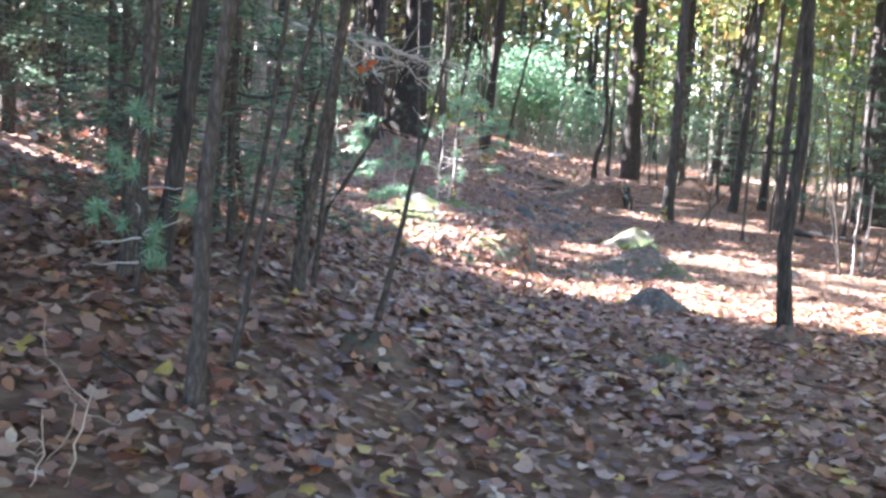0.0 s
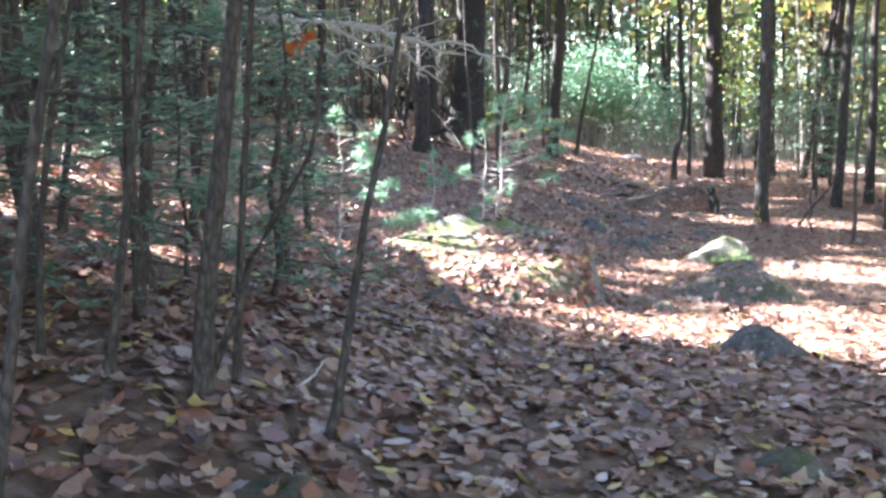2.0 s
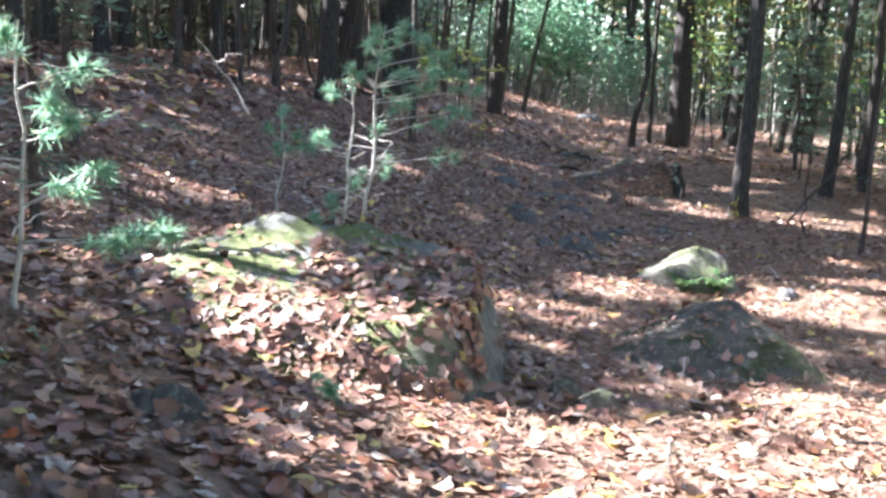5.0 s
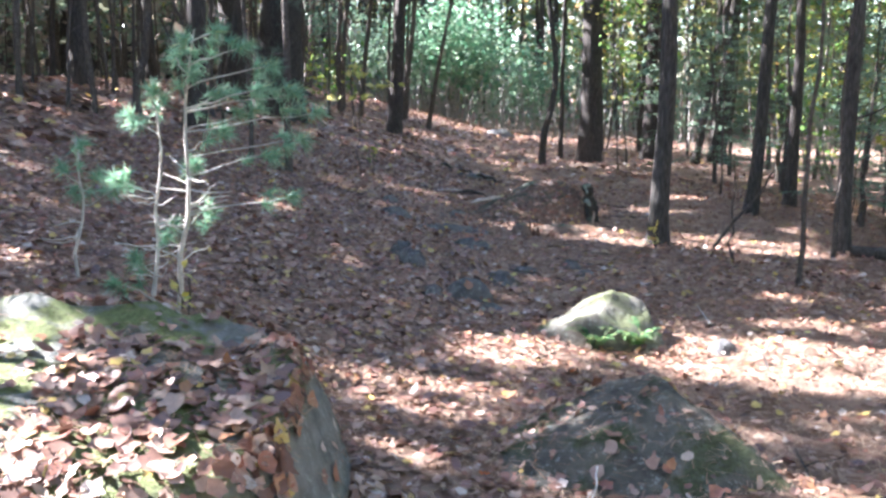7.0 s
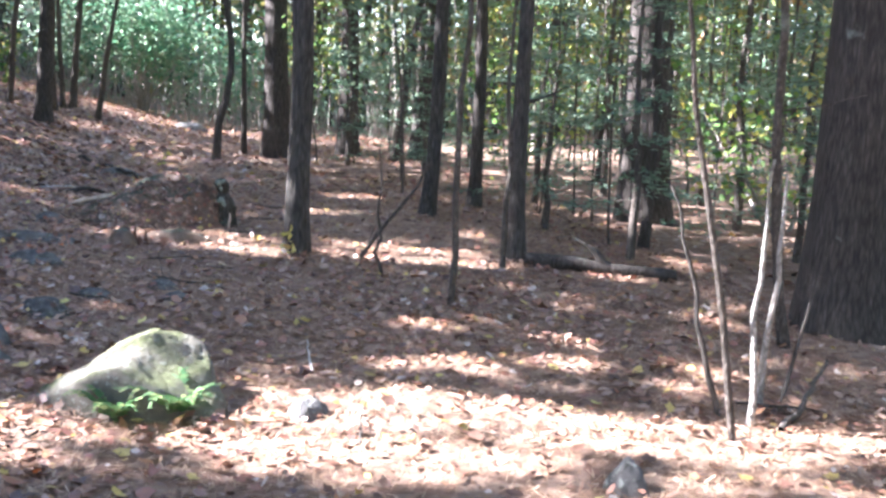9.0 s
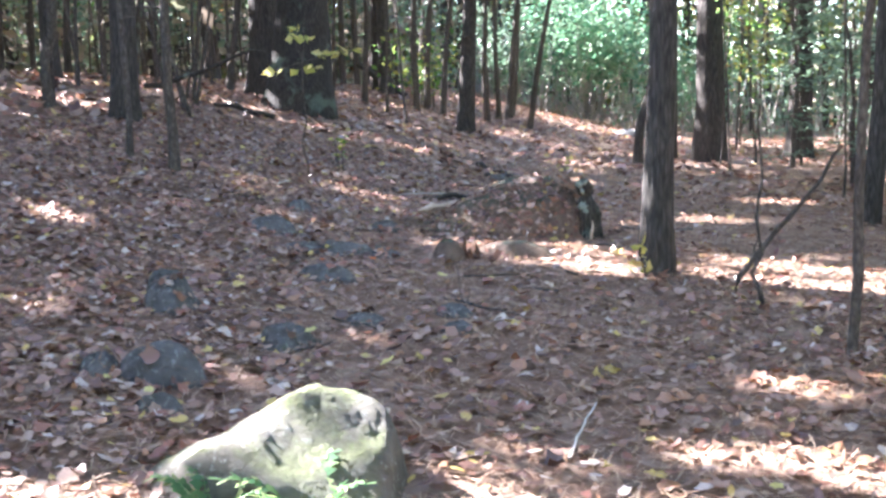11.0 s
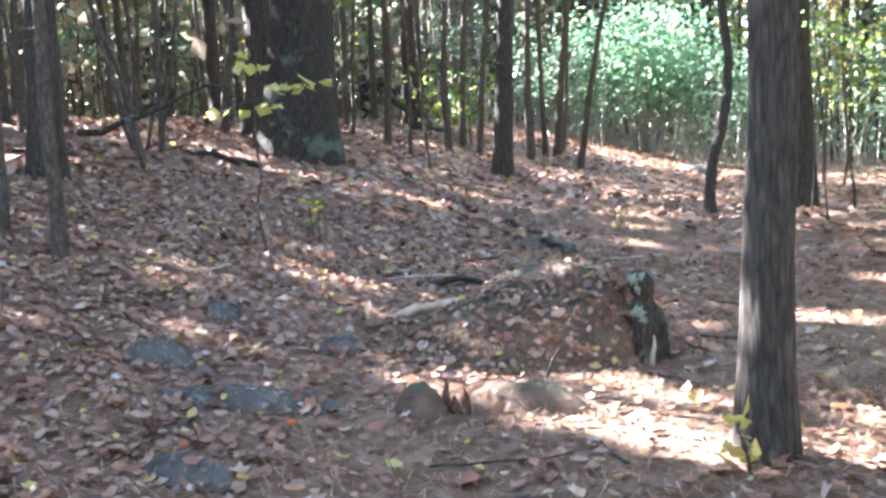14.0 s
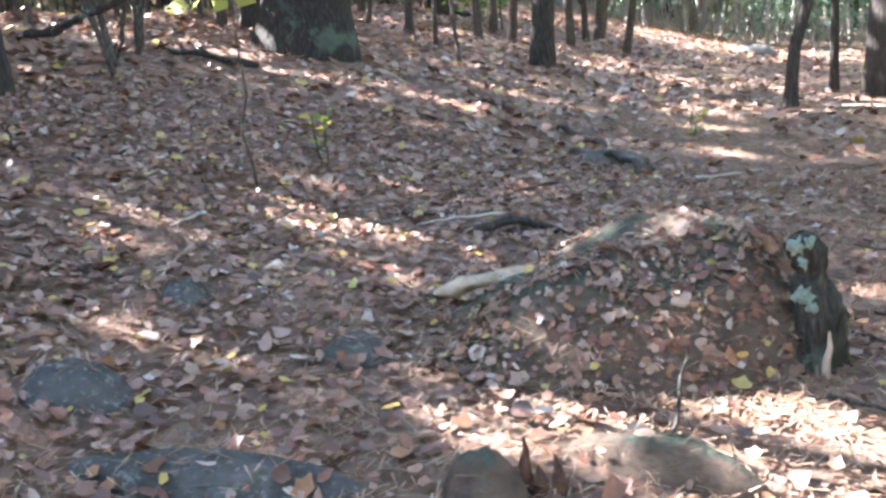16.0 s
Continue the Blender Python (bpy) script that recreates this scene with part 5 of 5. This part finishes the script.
make_tree(5.5, 11.45, 0.08, 6, (-0.12, 0), BARK_THIN, "thin dark tree beside the thick trunk", seed=61, stubs=3, sag=0.05)


def make_snag():
    """The dark upright end of a rotten stump, and the splintered stub in front of it."""
    rng = np.random.default_rng(9)
    t = thing("rotten_stump", 1.31, 15.36, float(lie(1.31, 15.36)), "dark upright rotten stump with pale lichen", "stump")
    line = np.array([(0.07, 0, -0.1), (0.07, 0, 0.02), (0.075, 0, 0.12), (0.07, 0, 0.22), (0.05, 0, 0.30), (0.045, 0.01, 0.36), (0.04, 0, 0.42), (0.015, 0, 0.47), (0.005, 0, 0.50)])
    k = np.linspace(0, 8, 30)
    line = np.stack([np.interp(k, np.arange(9), line[:, c]) for c in range(3)], 1)
    rad = np.interp(k, np.arange(9), [0.10, 0.088, 0.085, 0.08, 0.062, 0.048, 0.062, 0.058, 0.02])
    v, f = tube_arrays(line, rad, 26, 0.05, rng)
    a = np.arctan2(v[:, 1], v[:, 0] - np.repeat(line[:, 0], 26))
    out = v - np.repeat(line, 26, axis=0)
    v = v + out * (0.16 * np.sin(3 * a + 9 * v[:, 2]) + 0.1 * np.sin(8 * a - 22 * v[:, 2]) + 0.06 * np.sin(15 * a + 40 * v[:, 2]))[:, None]
    part("wood", np_mesh("stump_wood", v, f, STUMP_BARK, True), t)
    for px, pz, w in ((0.0, 0.455, 0.032), (0.04, 0.47, 0.022), (0.02, 0.40, 0.018), (0.02, 0.28, 0.03), (0.05, 0.245, 0.022)):
        a = np.linspace(0, 2 * np.pi, 15, endpoint=False)
        rim = w * (1 + 0.28 * rng.standard_normal(15))
        py = -float(np.interp(pz, line[:, 2], rad)) - 0.004
        ring = np.stack([px + rim * np.cos(a), np.full(15, py + 0.012), pz + 1.2 * rim * np.sin(a)], 1)
        inner = np.stack([px + 0.55 * rim * np.cos(a), np.full(15, py - 0.004) + rng.normal(0, 0.003, 15), pz + 0.66 * rim * np.sin(a)], 1)
        cv = np.concatenate([ring, inner, [[px, py - 0.008, pz]]])
        k = np.arange(15)
        k2 = (k + 1) % 15
        cf = np.concatenate([np.stack([k, k2, 15 + k2], 1), np.stack([k, 15 + k2, 15 + k], 1), np.stack([15 + k, 15 + k2, np.full(15, 30)], 1)])
        part("lichen", np_mesh("lichen", cv, cf, LICHEN, True), t, "pale grey-green lichen crust")
    for px, h in ((0.0, 0.12), (0.1, 0.16), (0.04, 0.09)):
        bv, bf = tube_arrays(bent((px, -0.10, -0.04), (px + 0.01, -0.085, h), 5, 0.004, rng), np.linspace(0.022, 0.006, 5), 6, 0.15, rng)
        part("splinter", np_mesh("splinter", bv, bf, BARK_SLAB if px == 0.1 else ROTWOOD), t)
    s = thing("broken_stub", 0.68, 14.15, float(lie(0.68, 14.15)), "splintered brown stub of a broken stem", "stump")
    for dx, h, r in ((-0.035, 0.15, 0.022), (0.045, 0.11, 0.026), (0.0, 0.07, 0.035)):
        v, f = tube_arrays(bent((dx, 0, -0.06), (dx * 1.1, 0.0, h), 6, 0.005, rng), [r, r, r * 0.9, r * 0.8, r * 0.5, 0.003], 8, 0.12, rng)
        part("splinter", np_mesh("splinter", v, f, SPLINTER), s)
    b = thing("bark_piece", 0.03, 15.5, float(top_of(0.03, 15.5)) + 0.03, "pale loose slab of bark on the leaves", "bark")
    v, f = tube_arrays(bent((-0.16, -0.08, 0), (0.32, 0.14, 0.12), 9, 0.008, rng), [0.02, 0.05, 0.055, 0.04, 0.05, 0.055, 0.04, 0.045, 0.015], 11, 0.25, rng)
    v[:, 2] *= 0.6
    part("bark", np_mesh("bark", v, f, BARK_SLAB), b)


make_snag()


# ---- leaf litter ----
def leaf_shapes():
    """Outlines of fallen leaves, seen flat: lobed, pointed, oval; 10 rim points."""
    a = np.linspace(0, 2 * np.pi, 10, endpoint=False)
    lobed = np.where(np.arange(10) % 2 == 0, 1.0, 0.72)
    lobed[5] = 0.75
    star = 0.82 + 0.18 * np.cos(5 * a + 0.6) * (0.6 + 0.4 * np.cos(a))
    oval = 0.45 / np.sqrt((0.45 * np.cos(a)) ** 2 + np.sin(a) ** 2 + 1e-9)
    return [np.stack([r * np.cos(a), r * np.sin(a) * w], 1) for r, w in ((lobed, 0.75), (star, 0.95), (oval, 1.0))]


SHAPES = leaf_shapes()


def litter_arrays(x, y, size, rng, lift=0.012, tilt=0.28):
    """Leaves lying on ground and stones; each curled, turned and tilted in its own way."""
    n = len(x)
    e = 0.03
    z = top_of(x, y)
    gx, gy = (top_of(x + e, y) - z) / e, (top_of(x, y + e) - z) / e
    gx, gy = gx.clip(-2.2, 2.2), gy.clip(-2.2, 2.2)
    nrm = np.stack([-gx, -gy, np.ones(n)], 1)
    nrm += rng.standard_normal((n, 3)) * tilt
    nrm /= np.linalg.norm(nrm, axis=1)[:, None]
    a = rng.uniform(0, 2 * np.pi, n)
    u = np.stack([np.cos(a), np.sin(a), np.zeros(n)], 1)
    u -= nrm * (u * nrm).sum(1)[:, None]
    u /= np.linalg.norm(u, axis=1)[:, None]
    w = np.cross(nrm, u)
    shape = np.array(SHAPES)[rng.integers(0, 3, n)]
    shape = shape * (1 + 0.12 * rng.standard_normal((n, 10, 1)))
    p = np.concatenate([np.zeros((n, 1, 2)), shape], 1) * (size / 2)[:, None, None]
    curl, fold = rng.normal(0.10, 0.24, n)[:, None], rng.normal(0.10, 0.28, n)[:, None]
    h = (curl * (p**2).sum(-1) + fold * p[..., 1] ** 2 * 1.5) / (size / 2)[:, None] * 0.8
    c = np.stack([x, y, z + rng.uniform(0, 1, n) * lift + 0.010], 1)
    v = c[:, None] + p[..., :1] * u[:, None] + p[..., 1:] * w[:, None] + h[..., None] * nrm[:, None]
    b = (np.arange(n) * 11)[:, None]
    k = np.arange(10)
    f = np.stack([b + 0 * k, b + 1 + k, b + 1 + (k + 1) % 10], -1).reshape(-1, 3)
    return v.reshape(-1, 3), f


def bare(x, y, rng):
    """True where leaves stay off: most of a bare stone's top."""
    keep = np.ones(len(x), bool)
    for r, *_ in ROCKS:
        onit = r.height(x, y) > lie(x, y) + 0.02
        keep &= ~onit | (rng.random(len(x)) < r.keeps(x, y))
    return keep


def make_litter():
    rng = np.random.default_rng(12)
    for x0, x1, y0, y1, per, s0 in ((-4.5, 6.2, -4.2, 6.5, 360, 0.073), (-4.5, 6.2, 6.5, 19.5, 540, 0.053), (-8.5, 5.5, 19.5, 38, 95, 0.1), (-12, -4.5, -4, 19.5, 60, 0.14), (6.5, 13, 2, 19.5, 45, 0.13)):
        n = int((x1 - x0) * (y1 - y0) * per)
        x, y = rng.uniform(x0, x1, n), rng.uniform(y0, y1, n)
        thick = 0.75 + 0.3 * np.sin(0.9 * x + 1.7) * np.sin(0.8 * y + 0.4 * x) + np.where(x < 0.3, 0.25, 0) - 0.36 * (1 / (1 + np.exp(-(x + 0.12 * (y - 12) - 0.4) * 2.5))) * (y > 6.5)
        thick = np.where((BOULDER.height(x, y) > lie(x, y)) | (MOUND.height(x, y) > lie(x, y)), 1.3, thick)
        k = (rng.random(n) < thick) & bare(x, y, rng)
        x, y = x[k], y[k]
        v, f = litter_arrays(x, y, s0 * np.clip(rng.lognormal(0, 0.35, len(x)), 0.45, 1.9), rng, 0.024, 0.26)
        ob = new("leaf_litter", np_mesh("leaf_litter", v, f, LITTER))
        tagged(ob, "brown and tan fallen leaves covering the forest floor", "leaves", kind="stuff")
    n = 7500
    x, y = rng.uniform(-2.9, 0.1, n), rng.uniform(4.9, 7.4, n)
    e = 0.03
    slope = np.hypot(top_of(x + e, y) - top_of(x, y), top_of(x, y + e) - top_of(x, y)) / e
    k = (BOULDER.height(x, y) > lie(x, y)) & (rng.random(n) < BOULDER.keeps(x, y) * slope.clip(0.1, 1.0))
    x, y = x[k], y[k]
    v, f = litter_arrays(x, y, 0.068 * np.clip(rng.lognormal(0, 0.35, len(x)), 0.45, 1.8), rng, 0.02, 0.22)
    tagged(new("leaf_litter", np_mesh("leaf_litter", v, f, LITTER)), "brown and reddish fallen leaves lodged on the boulder", "leaves", kind="stuff")
    n = 9000
    x, y = rng.uniform(-0.6, 1.7, n), rng.uniform(14.7, 16.4, n)
    k = (MOUND.height(x, y) > lie(x, y)) & (rng.random(n) < MOUND.keeps(x, y))
    x, y = x[k], y[k]
    v, f = litter_arrays(x, y, 0.03 * np.clip(rng.lognormal(0, 0.4, len(x)), 0.45, 2.0), rng, 0.03, 0.4)
    tagged(new("leaf_litter", np_mesh("leaf_litter", v, f, LITTER)), "brown leaves and crumbs covering the rotten mound", "leaves", kind="stuff")
    n = 136000
    x, y = rng.uniform(-2.2, 6, n), rng.uniform(4, 23, n)
    x[130000:], y[130000:] = rng.uniform(0.0, 1.5, 6000), rng.uniform(14.8, 16.2, 6000)
    k = bare(x, y, rng)
    x, y = x[k], y[k]
    n = len(x)
    z = top_of(x, y) + rng.uniform(0.004, 0.025, n)
    a, ln = rng.uniform(0, 6.28, n), rng.uniform(0.06, 0.12, n)
    d = np.stack([np.cos(a) * ln / 2, np.sin(a) * ln / 2, rng.normal(0, 0.012, n)], 1)
    side = np.stack([-np.sin(a), np.cos(a), np.zeros(n)], 1) * 0.0034
    c = np.stack([x, y, z], 1)
    v = np.stack([c - d - side, c - d + side, c + d], 1).reshape(-1, 3)
    ob = new("needle_litter", np_mesh("needle_litter", v, np.arange(3 * n).reshape(-1, 3), NEEDLE_LITTER))
    tagged(ob, "reddish fallen pine needles on the path", "needles", kind="stuff")


make_litter()


def make_loose_leaves():
    """Single bright leaves that stand out on the floor."""
    rng = np.random.default_rng(21)
    mats = [(YELLOW, "bright yellow fallen leaf on the forest floor"), (BARK_SLAB, "pale dry fallen leaf on the forest floor"), (ORANGE, "red-orange fallen leaf on the forest floor")]
    meshes = {}
    for k in range(120):
        y = rng.uniform(-2.5, 19)
        x = float(np.interp(y, TRAIL[:, 0 + 1], TRAIL[:, 0])) + rng.normal(-0.6, 1.4)
        i = int(rng.choice(3, p=[0.45, 0.4, 0.15]))
        q = (i, k % 4)
        if q not in meshes:
            v, f = litter_arrays(np.array([60.0]), np.array([60.0]), np.array([0.12]), rng, 0.0, 0.15)
            meshes[q] = np_mesh("fallen_leaf", v - [60, 60, float(lie(60, 60))], f, mats[i][0])
        ob = new("fallen_leaf", meshes[q])
        ob.matrix_world = pose(x, y, float(top_of(x, y)) + 0.022, rng.normal(0, 9), rng.normal(0, 9), rng.uniform(0, 360)) @ Matrix.Scale(rng.uniform(0.4, 0.8), 4)
        tagged(ob, mats[i][1], "leaf", "single leaves on the floor")


make_loose_leaves()


def make_fallen_twigs():
    """Dead twigs lying among the leaves."""
    rng = np.random.default_rng(41)
    for k in range(70):
        y = rng.uniform(-2.5, 20)
        x = float(np.interp(y, TRAIL[:, 1], TRAIL[:, 0])) + rng.normal(-0.3, 1.8)
        a, ln = rng.uniform(0, 6.28), rng.uniform(0.2, 0.7)
        p, q = on(x, y, 0.025), on(x + ln * math.cos(a), y + ln * math.sin(a), 0.03)
        if abs(p[2] - q[2]) > 0.25:
            continue
        t = make_stick("fallen_twig", p, q, 0.008 * rng.uniform(0.5, 1.4), 0.003, DEADWOOD if k % 9 == 0 else [BARK_THIN, BARK_GREY, BARK_DARK][k % 3], "thin dead twig lying on the leaves", int(rng.integers(0, 3)), 500 + k, 0.005)
        tagged(t, group="twigs on the forest floor")


make_fallen_twigs()
